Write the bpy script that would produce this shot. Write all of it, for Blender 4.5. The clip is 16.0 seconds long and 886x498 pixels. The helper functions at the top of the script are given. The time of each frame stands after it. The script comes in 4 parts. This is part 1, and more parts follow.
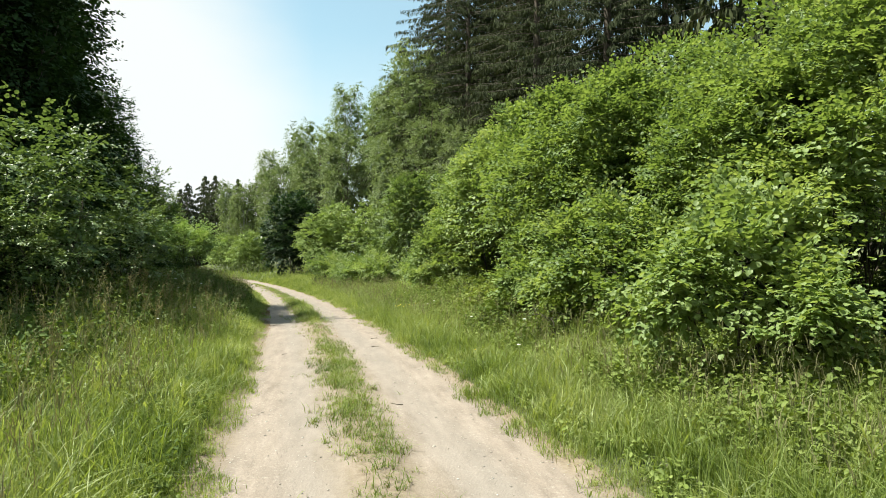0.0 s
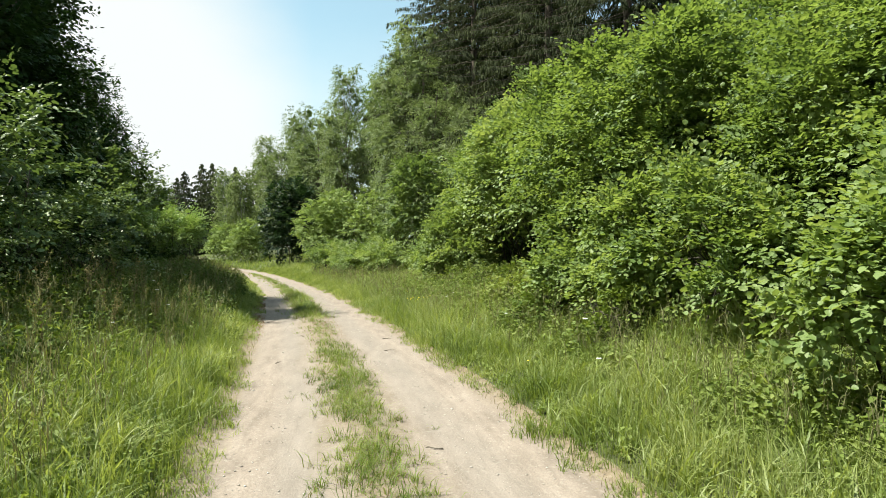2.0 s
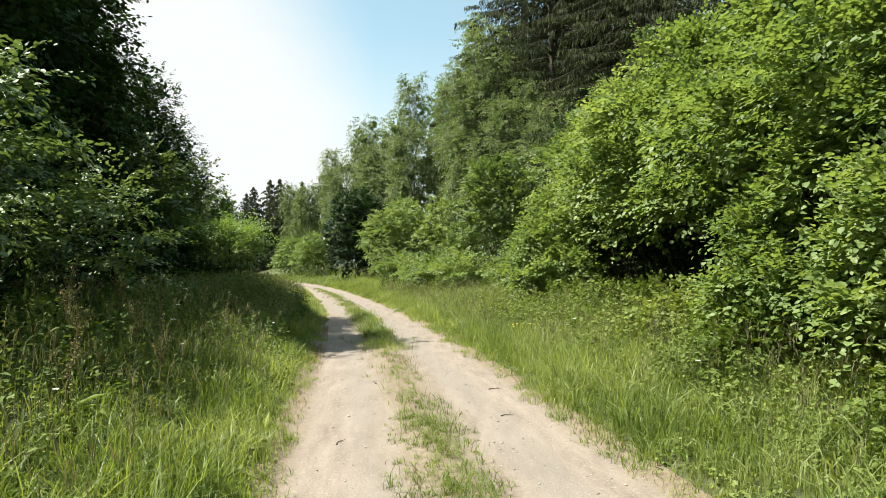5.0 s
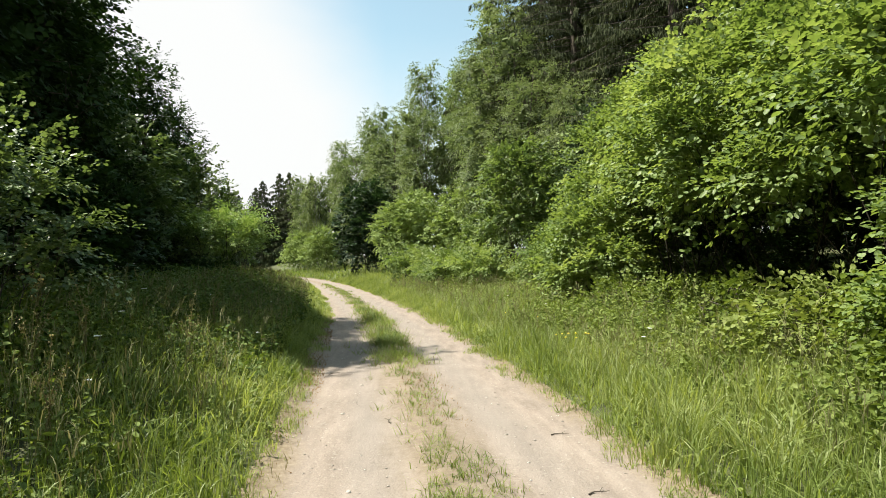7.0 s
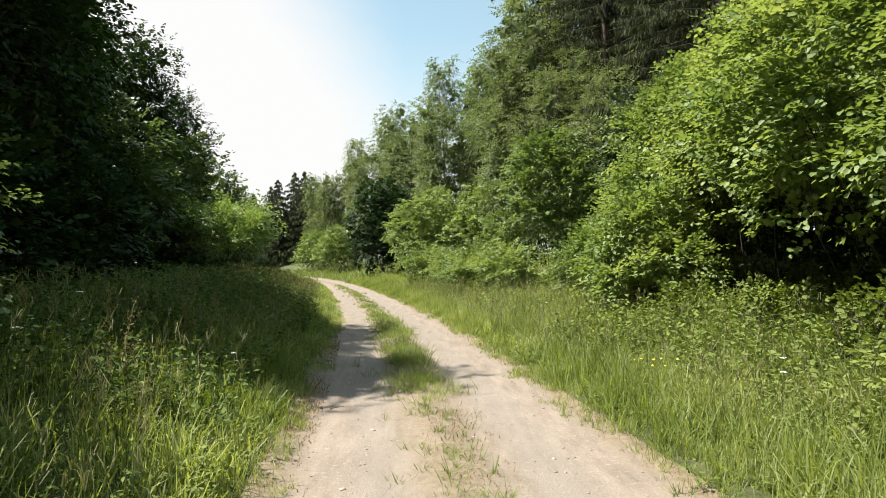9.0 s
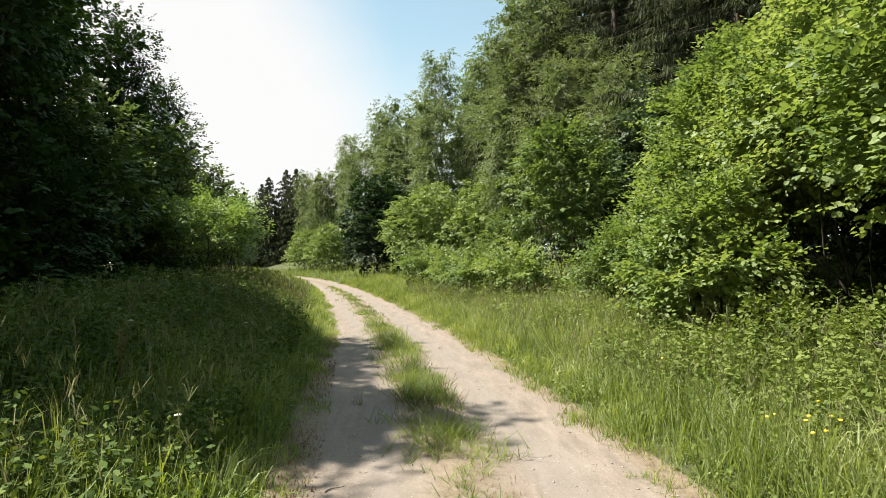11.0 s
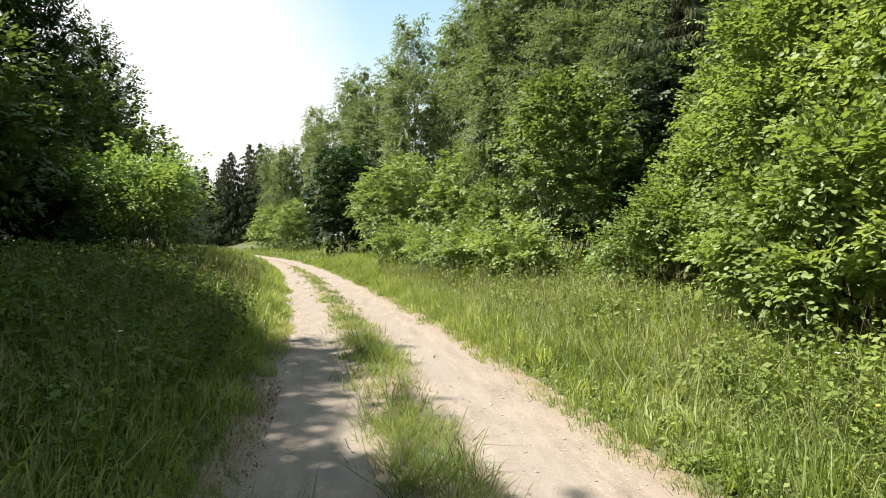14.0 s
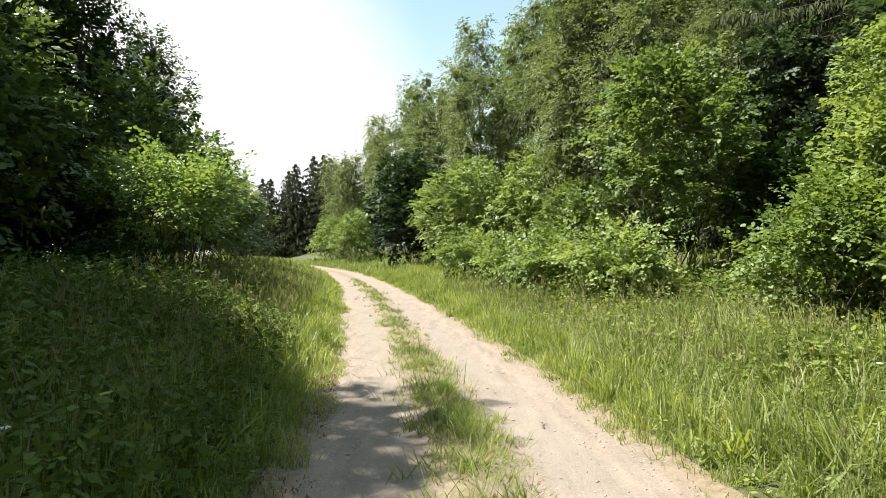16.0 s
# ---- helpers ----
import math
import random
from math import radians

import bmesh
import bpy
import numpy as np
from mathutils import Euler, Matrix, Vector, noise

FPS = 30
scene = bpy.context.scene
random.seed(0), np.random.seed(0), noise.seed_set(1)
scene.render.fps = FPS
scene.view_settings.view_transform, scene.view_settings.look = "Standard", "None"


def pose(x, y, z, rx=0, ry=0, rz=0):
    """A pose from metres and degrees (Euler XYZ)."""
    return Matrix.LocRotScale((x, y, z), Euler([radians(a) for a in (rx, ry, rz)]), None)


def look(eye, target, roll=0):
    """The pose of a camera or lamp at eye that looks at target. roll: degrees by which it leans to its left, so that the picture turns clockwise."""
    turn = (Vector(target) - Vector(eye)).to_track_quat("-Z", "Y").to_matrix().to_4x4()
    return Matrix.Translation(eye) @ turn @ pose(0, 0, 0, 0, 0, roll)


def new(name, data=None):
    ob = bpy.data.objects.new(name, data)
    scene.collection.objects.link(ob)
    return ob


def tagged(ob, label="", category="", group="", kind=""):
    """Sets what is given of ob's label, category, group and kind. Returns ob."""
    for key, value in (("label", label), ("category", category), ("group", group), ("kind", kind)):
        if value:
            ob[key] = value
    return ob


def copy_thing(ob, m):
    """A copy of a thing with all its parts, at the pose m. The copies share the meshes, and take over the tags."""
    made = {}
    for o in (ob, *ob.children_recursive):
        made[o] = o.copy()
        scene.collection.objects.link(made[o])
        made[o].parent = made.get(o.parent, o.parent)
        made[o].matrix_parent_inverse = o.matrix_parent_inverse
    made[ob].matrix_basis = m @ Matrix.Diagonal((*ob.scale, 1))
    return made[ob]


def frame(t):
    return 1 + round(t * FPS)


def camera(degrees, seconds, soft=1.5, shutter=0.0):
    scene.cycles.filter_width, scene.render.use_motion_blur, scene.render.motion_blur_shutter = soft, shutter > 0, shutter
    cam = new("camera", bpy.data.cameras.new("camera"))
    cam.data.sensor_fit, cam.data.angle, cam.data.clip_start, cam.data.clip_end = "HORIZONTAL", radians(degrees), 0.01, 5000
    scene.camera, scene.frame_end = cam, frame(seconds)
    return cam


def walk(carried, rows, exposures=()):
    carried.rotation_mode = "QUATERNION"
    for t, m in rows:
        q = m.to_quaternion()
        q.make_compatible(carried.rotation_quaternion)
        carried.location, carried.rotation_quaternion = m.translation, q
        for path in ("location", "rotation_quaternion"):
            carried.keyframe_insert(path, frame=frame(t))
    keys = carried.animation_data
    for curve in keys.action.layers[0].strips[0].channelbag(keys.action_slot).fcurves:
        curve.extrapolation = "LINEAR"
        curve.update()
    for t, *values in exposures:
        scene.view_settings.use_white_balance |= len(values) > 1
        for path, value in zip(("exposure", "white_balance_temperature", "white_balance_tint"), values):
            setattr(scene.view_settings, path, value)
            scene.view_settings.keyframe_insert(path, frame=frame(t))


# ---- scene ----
cam = camera(72.08, 16.0, 0.78)
PATH = [
    (0.0, look((0.000, 0.000, 1.621), (1.867, 9.820, 1.906), 0.20)),
    (0.5, look((-0.005, 0.584, 1.601), (2.495, 10.262, 1.904), 0.98)),
    (1.0, look((0.008, 1.164, 1.588), (2.259, 10.905, 1.803), 0.31)),
    (1.5, look((-0.024, 1.674, 1.595), (1.602, 11.539, 1.804), 0.88)),
    (2.0, look((-0.048, 2.205, 1.594), (1.825, 12.027, 1.680), -0.23)),
    (2.5, look((-0.030, 2.787, 1.610), (1.696, 12.636, 1.719), -1.17)),
    (3.0, look((-0.082, 3.370, 1.588), (1.237, 13.282, 1.714), -1.17)),
    (3.5, look((-0.098, 3.946, 1.583), (1.315, 13.845, 1.655), -1.45)),
    (4.0, look((-0.141, 4.517, 1.615), (0.679, 14.482, 1.815), -0.74)),
    (4.2, look((-0.177, 4.752, 1.598), (0.549, 14.722, 1.874), -0.53)),
    (6.3, look((-0.327, 7.333, 1.599), (0.778, 17.267, 1.918), -0.83)),
    (6.5, look((-0.335, 7.565, 1.608), (0.447, 17.529, 1.936), -0.78)),
    (7.0, look((-0.368, 8.120, 1.588), (0.313, 18.094, 1.814), -0.64)),
    (7.5, look((-0.370, 8.646, 1.574), (0.849, 18.571, 1.621), 0.06)),
    (8.0, look((-0.415, 9.206, 1.615), (-0.181, 19.203, 1.709), 0.55)),
    (8.5, look((-0.503, 9.788, 1.594), (-0.313, 19.785, 1.797), 0.50)),
    (9.0, look((-0.495, 10.352, 1.558), (-0.059, 20.339, 1.813), 0.01)),
    (9.2, look((-0.507, 10.570, 1.597), (-0.153, 20.560, 1.860), -0.11)),
    (11.3, look((-0.845, 12.785, 1.671), (-0.161, 22.759, 1.885), 0.20)),
    (11.5, look((-0.857, 13.010, 1.635), (-0.045, 22.977, 1.704), 0.04)),
    (12.0, look((-0.902, 13.607, 1.657), (-0.194, 23.581, 1.585), -0.13)),
    (12.5, look((-0.970, 14.194, 1.633), (-0.041, 24.150, 1.530), 0.35)),
    (13.0, look((-0.978, 14.784, 1.607), (0.130, 24.722, 1.549), -0.17)),
    (13.5, look((-0.980, 15.356, 1.573), (-0.396, 25.339, 1.501), 0.10)),
    (14.0, look((-0.995, 16.032, 1.564), (0.080, 25.974, 1.473), 0.34)),
    (14.5, look((-1.011, 16.778, 1.569), (-0.305, 26.753, 1.597), 0.72)),
    (15.0, look((-1.092, 17.467, 1.551), (-0.496, 27.449, 1.601), 1.09)),
    (15.5, look((-1.137, 18.076, 1.548), (-0.373, 28.047, 1.527), 0.24)),
    (16.0, look((-1.176, 18.691, 1.606), (-1.106, 28.690, 1.673), 0.07)),
]
walk(cam, PATH, [(0.0, 1.31, 6350, 4.0), (4.0, 1.31, 6380, 5.0), (7.5, 1.29, 6480, 9.0), (9.0, 1.28, 6500, 10.0), (12.5, 1.26, 6500, 10.0), (15.0, 1.53, 6500, 10.0), (16.0, 1.50, 6500, 10.0)])

# ---- light and air ----
SUN_AZ = radians(-85.0)      # clockwise from +y; the sun stands to the left of the track
SUN_EL = radians(59.5)
world = bpy.data.worlds.new("summer_sky")
scene.world = world
world.use_nodes = True
wn, wl = world.node_tree.nodes, world.node_tree.links
wn.clear()
w_out = wn.new("ShaderNodeOutputWorld")
w_bg = wn.new("ShaderNodeBackground")
w_sky = wn.new("ShaderNodeTexSky")
w_sky.sky_type, w_sky.sun_disc = "NISHITA", False
w_sky.sun_elevation, w_sky.sun_rotation = SUN_EL, SUN_AZ
w_sky.altitude, w_sky.air_density, w_sky.dust_density, w_sky.ozone_density = 250, 1.0, 1.0, 1.0
w_bg.inputs["Strength"].default_value = 0.05
# thin high cloud, thicker low down
w_geo = wn.new("ShaderNodeTexCoord")
w_map = wn.new("ShaderNodeMapping")
w_map.inputs["Scale"].default_value = (1.0, 1.0, 2.6)
w_noise = wn.new("ShaderNodeTexNoise")
w_noise.inputs["Scale"].default_value = 2.2
w_noise.inputs["Detail"].default_value = 6
w_noise.inputs["Roughness"].default_value = 0.55
w_sep = wn.new("ShaderNodeSeparateXYZ")
w_low = wn.new("ShaderNodeMapRange")
w_low.inputs["From Min"].default_value, w_low.inputs["From Max"].default_value = 0.14, 0.62
w_low.inputs["To Min"].default_value, w_low.inputs["To Max"].default_value = 0.66, -0.5
w_west = wn.new("ShaderNodeMapRange")
w_west.inputs["From Min"].default_value, w_west.inputs["From Max"].default_value = -0.30, -0.02
w_west.inputs["To Min"].default_value, w_west.inputs["To Max"].default_value = 0.82, -0.26
w_side = wn.new("ShaderNodeMath")
w_side.operation = "ADD"
w_add = wn.new("ShaderNodeMath")
w_add.operation = "MULTIPLY_ADD"
w_add.inputs[1].default_value = 0.55
w_ramp = wn.new("ShaderNodeMapRange")
w_ramp.interpolation_type = "SMOOTHSTEP"
w_ramp.inputs["From Min"].default_value, w_ramp.inputs["From Max"].default_value = 0.05, 1.0
w_ramp.inputs["To Min"].default_value = 0.30
w_mix = wn.new("ShaderNodeMix")
w_mix.data_type = "RGBA"
w_mix.inputs["B"].default_value = (8.1, 8.1, 8.05, 1)
wl.new(w_geo.outputs["Generated"], w_map.inputs["Vector"])
wl.new(w_map.outputs["Vector"], w_noise.inputs["Vector"])
wl.new(w_geo.outputs["Generated"], w_sep.inputs["Vector"])
wl.new(w_sep.outputs["Z"], w_low.inputs["Value"])
wl.new(w_sep.outputs["X"], w_west.inputs["Value"])
wl.new(w_west.outputs["Result"], w_side.inputs[0])
wl.new(w_low.outputs["Result"], w_side.inputs[1])
wl.new(w_noise.outputs["Fac"], w_add.inputs[0])
wl.new(w_side.outputs["Value"], w_add.inputs[2])
wl.new(w_add.outputs["Value"], w_ramp.inputs["Value"])
wl.new(w_ramp.outputs["Result"], w_mix.inputs["Factor"])
w_haze = wn.new("ShaderNodeMix")
w_haze.data_type, w_haze.blend_type = "RGBA", "MULTIPLY"
w_haze.inputs["Factor"].default_value = 1.0
w_haze.inputs["B"].default_value = (1.42, 2.05, 1.72, 1)
wl.new(w_sky.outputs["Color"], w_haze.inputs["A"])
wl.new(w_haze.outputs["Result"], w_mix.inputs["A"])
wl.new(w_mix.outputs["Result"], w_bg.inputs["Color"])
wl.new(w_bg.outputs["Background"], w_out.inputs["Surface"])

sun_lamp = bpy.data.lights.new("sun", "SUN")
sun_lamp.energy, sun_lamp.angle, sun_lamp.color = 5.0, radians(0.53), (1.0, 0.94, 0.825)
sun = new("sun", sun_lamp)
sun_from = Vector((math.sin(SUN_AZ) * math.cos(SUN_EL), math.cos(SUN_AZ) * math.cos(SUN_EL), math.sin(SUN_EL)))
sun.matrix_world = look(sun_from * 60, (0, 0, 0))


# ---- materials ----
def shader(name):
    m = bpy.data.materials.new(name)
    m.use_nodes = True
    n, l = m.node_tree.nodes, m.node_tree.links
    n.clear()
    return m, n, l, n.new("ShaderNodeOutputMaterial")


def ramp_of(n, stops):
    r = n.new("ShaderNodeValToRGB")
    e = r.color_ramp.elements
    while len(e) < len(stops):
        e.new(0.5)
    for el, (p, c) in zip(e, stops):
        el.position, el.color = p, (*c, 1)
    return r


def leaf_material(name, dark, mid, light, through_light, gloss=0.42, share=0.30):
    """Leaves: each one its own tone, patches of tone over the plant, light passing through, a waxy sheen."""
    m, n, l, out = shader(name)
    geo = n.new("ShaderNodeNewGeometry")
    pos = n.new("ShaderNodeTexNoise")
    pos.inputs["Scale"].default_value, pos.inputs["Detail"].default_value = 0.9, 3
    l.new(geo.outputs["Position"], pos.inputs["Vector"])
    mixv = n.new("ShaderNodeMath")
    mixv.operation = "MULTIPLY_ADD"
    mixv.inputs[1].default_value = 0.34
    sub = n.new("ShaderNodeMath")
    sub.operation = "MULTIPLY_ADD"
    sub.inputs[1].default_value, sub.inputs[2].default_value = 1.25, -0.42
    plant_id = n.new("ShaderNodeObjectInfo")
    own = n.new("ShaderNodeMath")
    own.operation = "MULTIPLY_ADD"
    own.inputs[1].default_value = 0.20
    l.new(plant_id.outputs["Random"], own.inputs[0])
    l.new(pos.outputs["Fac"], own.inputs[2])
    l.new(own.outputs["Value"], sub.inputs[0])
    l.new(geo.outputs["Random Per Island"], mixv.inputs[0])
    l.new(sub.outputs["Value"], mixv.inputs[2])
    r = ramp_of(n, [(0.08, dark), (0.5, mid), (0.95, light)])
    l.new(mixv.outputs["Value"], r.inputs["Fac"])
    fine = n.new("ShaderNodeTexNoise")
    fine.inputs["Scale"].default_value, fine.inputs["Detail"].default_value = 55, 2
    l.new(geo.outputs["Position"], fine.inputs["Vector"])
    bump = n.new("ShaderNodeBump")
    bump.inputs["Strength"].default_value, bump.inputs["Distance"].default_value = 0.5, 0.01
    l.new(fine.outputs["Fac"], bump.inputs["Height"])
    p = n.new("ShaderNodeBsdfPrincipled")
    p.inputs["Roughness"].default_value = gloss
    p.inputs["Specular IOR Level"].default_value = 0.32 if gloss < 0.6 else 0.2
    l.new(r.outputs["Color"], p.inputs["Base Color"])
    l.new(bump.outputs["Normal"], p.inputs["Normal"])
    tr = n.new("ShaderNodeBsdfTranslucent")
    tint = n.new("ShaderNodeMix")
    tint.data_type, tint.blend_type = "RGBA", "MULTIPLY"
    tint.inputs["Factor"].default_value = 1.0
    tint.inputs["B"].default_value = (*through_light, 1)
    l.new(r.outputs["Color"], tint.inputs["A"])
    l.new(tint.outputs["Result"], tr.inputs["Color"])
    mx = n.new("ShaderNodeMixShader")
    mx.inputs["Fac"].default_value = share
    l.new(p.outputs["BSDF"], mx.inputs[1])
    l.new(tr.outputs["BSDF"], mx.inputs[2])
    l.new(mx.outputs["Shader"], out.inputs["Surface"])
    return m


def plain_material(name, stops, scale, rough=0.85, bump_scale=40, bump=0.4, island=False, stretch=(1, 1, 1)):
    m, n, l, out = shader(name)
    geo = n.new("ShaderNodeNewGeometry")
    mp = n.new("ShaderNodeMapping")
    mp.inputs["Scale"].default_value = stretch
    l.new(geo.outputs["Position"], mp.inputs["Vector"])
    t = n.new("ShaderNodeTexNoise")
    t.inputs["Scale"].default_value, t.inputs["Detail"].default_value, t.inputs["Roughness"].default_value = scale, 8, 0.65
    l.new(mp.outputs["Vector"], t.inputs["Vector"])
    r = ramp_of(n, stops)
    l.new(geo.outputs["Random Per Island"] if island else t.outputs["Fac"], r.inputs["Fac"])
    b = n.new("ShaderNodeTexNoise")
    b.inputs["Scale"].default_value, b.inputs["Detail"].default_value = bump_scale, 5
    l.new(mp.outputs["Vector"], b.inputs["Vector"])
    bp = n.new("ShaderNodeBump")
    bp.inputs["Strength"].default_value, bp.inputs["Distance"].default_value = bump, 0.02
    l.new(b.outputs["Fac"], bp.inputs["Height"])
    p = n.new("ShaderNodeBsdfPrincipled")
    p.inputs["Roughness"].default_value = rough
    l.new(r.outputs["Color"], p.inputs["Base Color"])
    l.new(bp.outputs["Normal"], p.inputs["Normal"])
    l.new(p.outputs["BSDF"], out.inputs["Surface"])
    return m


def track_material():
    """Packed pale gravel in the two ruts, crumbly soil and dead grass between and beside them; track_u is metres across the track."""
    m, n, l, out = shader("packed_gravel")
    geo = n.new("ShaderNodeNewGeometry")
    at = n.new("ShaderNodeAttribute")
    at.attribute_name = "track_u"

    drawn = n.new("ShaderNodeMapping")
    drawn.inputs["Scale"].default_value = (1.0, 0.22, 1.0)
    l.new(geo.outputs["Position"], drawn.inputs["Vector"])

    def tex(scale, detail=6, rough=0.6, along=False):
        t = n.new("ShaderNodeTexNoise")
        t.inputs["Scale"].default_value, t.inputs["Detail"].default_value, t.inputs["Roughness"].default_value = scale, detail, rough
        l.new(drawn.outputs["Vector"] if along else geo.outputs["Position"], t.inputs["Vector"])
        return t

    def math_node(op, a, b=None, c=None):
        q = n.new("ShaderNodeMath")
        q.operation = op
        for i, v in enumerate((a, b, c)):
            if v is None:
                continue
            if isinstance(v, (int, float)):
                q.inputs[i].default_value = v
            else:
                l.new(v, q.inputs[i])
        return q.outputs["Value"]

    def mix(fac, a, b):
        q = n.new("ShaderNodeMix")
        q.data_type = "RGBA"
        l.new(fac, q.inputs["Factor"])
        for s, v in (("A", a), ("B", b)):
            if isinstance(v, tuple):
                q.inputs[s].default_value = (*v, 1)
            else:
                l.new(v, q.inputs[s])
        return q.outputs["Result"]

    big, mid, fine = tex(0.9, 4, 0.6, True), tex(5, 8, 0.7, True), tex(60, 6, 0.7)
    gravel = ramp_of(n, [(0.28, (0.143, 0.117, 0.096)), (0.5, (0.219, 0.181, 0.150)), (0.72, (0.284, 0.240, 0.203))])
    l.new(mid.outputs["Fac"], gravel.inputs["Fac"])
    stones = n.new("ShaderNodeTexVoronoi")
    stones.inputs["Scale"].default_value = 45
    l.new(geo.outputs["Position"], stones.inputs["Vector"])
    spots = n.new("ShaderNodeMapRange")
    spots.inputs["From Min"].default_value, spots.inputs["From Max"].default_value = 0.55, 0.72
    l.new(tex(23, 3).outputs["Fac"], spots.inputs["Value"])
    stone_col = ramp_of(n, [(0.0, (0.192, 0.167, 0.140)), (0.5, (0.288, 0.256, 0.217)), (1.0, (0.422, 0.396, 0.358))])
    l.new(stones.outputs["Color"], stone_col.inputs["Fac"])
    grey = n.new("ShaderNodeMapRange")
    grey.inputs["From Min"].default_value, grey.inputs["From Max"].default_value = 0.45, 0.7
    l.new(big.outputs["Fac"], grey.inputs["Value"])
    c1 = mix(math_node("MULTIPLY", spots.outputs["Result"], 0.6), gravel.outputs["Color"], stone_col.outputs["Color"])
    c1 = mix(math_node("MULTIPLY", grey.outputs["Result"], 0.45), c1, (0.222, 0.190, 0.160))
    grain = ramp_of(n, [(0.30, (0.84, 0.84, 0.84)), (0.5, (1.0, 0.99, 0.98)), (0.70, (1.16, 1.15, 1.14))])
    l.new(fine.outputs["Fac"], grain.inputs["Fac"])
    rough = n.new("ShaderNodeMix")
    rough.data_type, rough.blend_type = "RGBA", "MULTIPLY"
    rough.inputs["Factor"].default_value = 1.0
    l.new(c1, rough.inputs["A"])
    l.new(grain.outputs["Color"], rough.inputs["B"])
    c1 = rough.outputs["Result"]
    # greyer lines where the tyres polish the ruts
    def band(u, half):
        q = n.new("ShaderNodeMapRange")
        q.interpolation_type = "SMOOTHSTEP"
        q.inputs["From Min"].default_value, q.inputs["From Max"].default_value = half, half * 0.2
        l.new(math_node("ABSOLUTE", math_node("SUBTRACT", at.outputs["Fac"], u)), q.inputs["Value"])
        return q.outputs["Result"]

    worn = math_node("MULTIPLY", math_node("MAXIMUM", band(-0.62, 0.42), band(0.66, 0.40)), math_node("MULTIPLY_ADD", big.outputs["Fac"], 1.1, -0.05))
    c1 = mix(math_node("MULTIPLY", worn, 0.85), c1, (0.202, 0.181, 0.160))
    soil = ramp_of(n, [(0.3, (0.105, 0.076, 0.049)), (0.5, (0.180, 0.141, 0.094)), (0.72, (0.245, 0.204, 0.146))])
    l.new(tex(14, 7, 0.7).outputs["Fac"], soil.inputs["Fac"])
    wob = math_node("MULTIPLY_ADD", mid.outputs["Fac"], 0.55, math_node("MULTIPLY_ADD", big.outputs["Fac"], 0.35, -0.45))
    strip = n.new("ShaderNodeMapRange")
    strip.inputs["From Min"].default_value, strip.inputs["From Max"].default_value = 0.52, 0.10
    l.new(math_node("ADD", math_node("ABSOLUTE", math_node("ADD", at.outputs["Fac"], 0.10)), wob), strip.inputs["Value"])
    edge = n.new("ShaderNodeMapRange")
    edge.inputs["From Min"].default_value, edge.inputs["From Max"].default_value = 1.22, 1.5
    l.new(math_node("ADD", math_node("ABSOLUTE", at.outputs["Fac"]), wob), edge.inputs["Value"])
    mask = math_node("MAXIMUM", math_node("MULTIPLY", strip.outputs["Result"], 0.75), edge.outputs["Result"])
    col = mix(mask, c1, soil.outputs["Color"])
    bp = n.new("ShaderNodeBump")
    bp.inputs["Strength"].default_value, bp.inputs["Distance"].default_value = 0.4, 0.02
    l.new(math_node("ADD", fine.outputs["Fac"], math_node("MULTIPLY", stones.outputs["Distance"], -0.5)), bp.inputs["Height"])
    p = n.new("ShaderNodeBsdfPrincipled")
    p.inputs["Roughness"].default_value = 0.92
    p.inputs["Specular IOR Level"].default_value = 0.25
    l.new(col, p.inputs["Base Color"])
    l.new(bp.outputs["Normal"], p.inputs["Normal"])
    l.new(p.outputs["BSDF"], out.inputs["Surface"])
    return m


M_TRACK = track_material()
M_SOIL = plain_material("verge_soil", [(0.3, (0.032, 0.032, 0.012)), (0.5, (0.054, 0.064, 0.019)), (0.7, (0.089, 0.089, 0.035))], 7, 0.95, 30, 0.6)
M_HAZEL = leaf_material("hazel_leaf", (0.072, 0.117, 0.034), (0.156, 0.220, 0.069), (0.266, 0.324, 0.138), (1.75, 1.66, 0.8), gloss=0.48, share=0.37)
# Darker copy of the hazel leaf; the left bank's shade is in its colour.
M_HAZEL_DARKENED = leaf_material("shrub_leaf", (0.047, 0.079, 0.026), (0.100, 0.149, 0.048), (0.174, 0.230, 0.092), (1.38, 1.35, 0.75), gloss=0.40)
M_SHRUB = leaf_material("round_shrub_leaf", (0.060, 0.100, 0.031), (0.130, 0.188, 0.060), (0.226, 0.282, 0.118), (1.6, 1.55, 0.78), gloss=0.44, share=0.36)
M_LIME = leaf_material("young_leaf", (0.100, 0.158, 0.038), (0.165, 0.246, 0.067), (0.290, 0.350, 0.135), (1.5, 1.5, 0.85))
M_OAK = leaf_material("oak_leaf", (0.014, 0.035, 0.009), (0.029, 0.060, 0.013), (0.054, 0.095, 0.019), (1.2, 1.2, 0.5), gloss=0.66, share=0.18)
M_WILLOW = leaf_material("willow_leaf", (0.074, 0.101, 0.045), (0.142, 0.182, 0.077), (0.225, 0.263, 0.135), (1.2, 1.25, 0.75), share=0.34, gloss=0.7)
M_BIRCH = leaf_material("birch_leaf", (0.076, 0.104, 0.040), (0.144, 0.185, 0.067), (0.225, 0.263, 0.110), (1.2, 1.25, 0.75), share=0.34, gloss=0.7)
M_DARKBUSH = leaf_material("alder_leaf", (0.014, 0.032, 0.013), (0.025, 0.051, 0.019), (0.048, 0.080, 0.032), (1.3, 1.3, 0.7), share=0.3)
M_ALDER = leaf_material("grey_green_leaf", (0.030, 0.052, 0.026), (0.060, 0.092, 0.046), (0.105, 0.142, 0.078), (1.25, 1.3, 0.8), share=0.3, gloss=0.55)
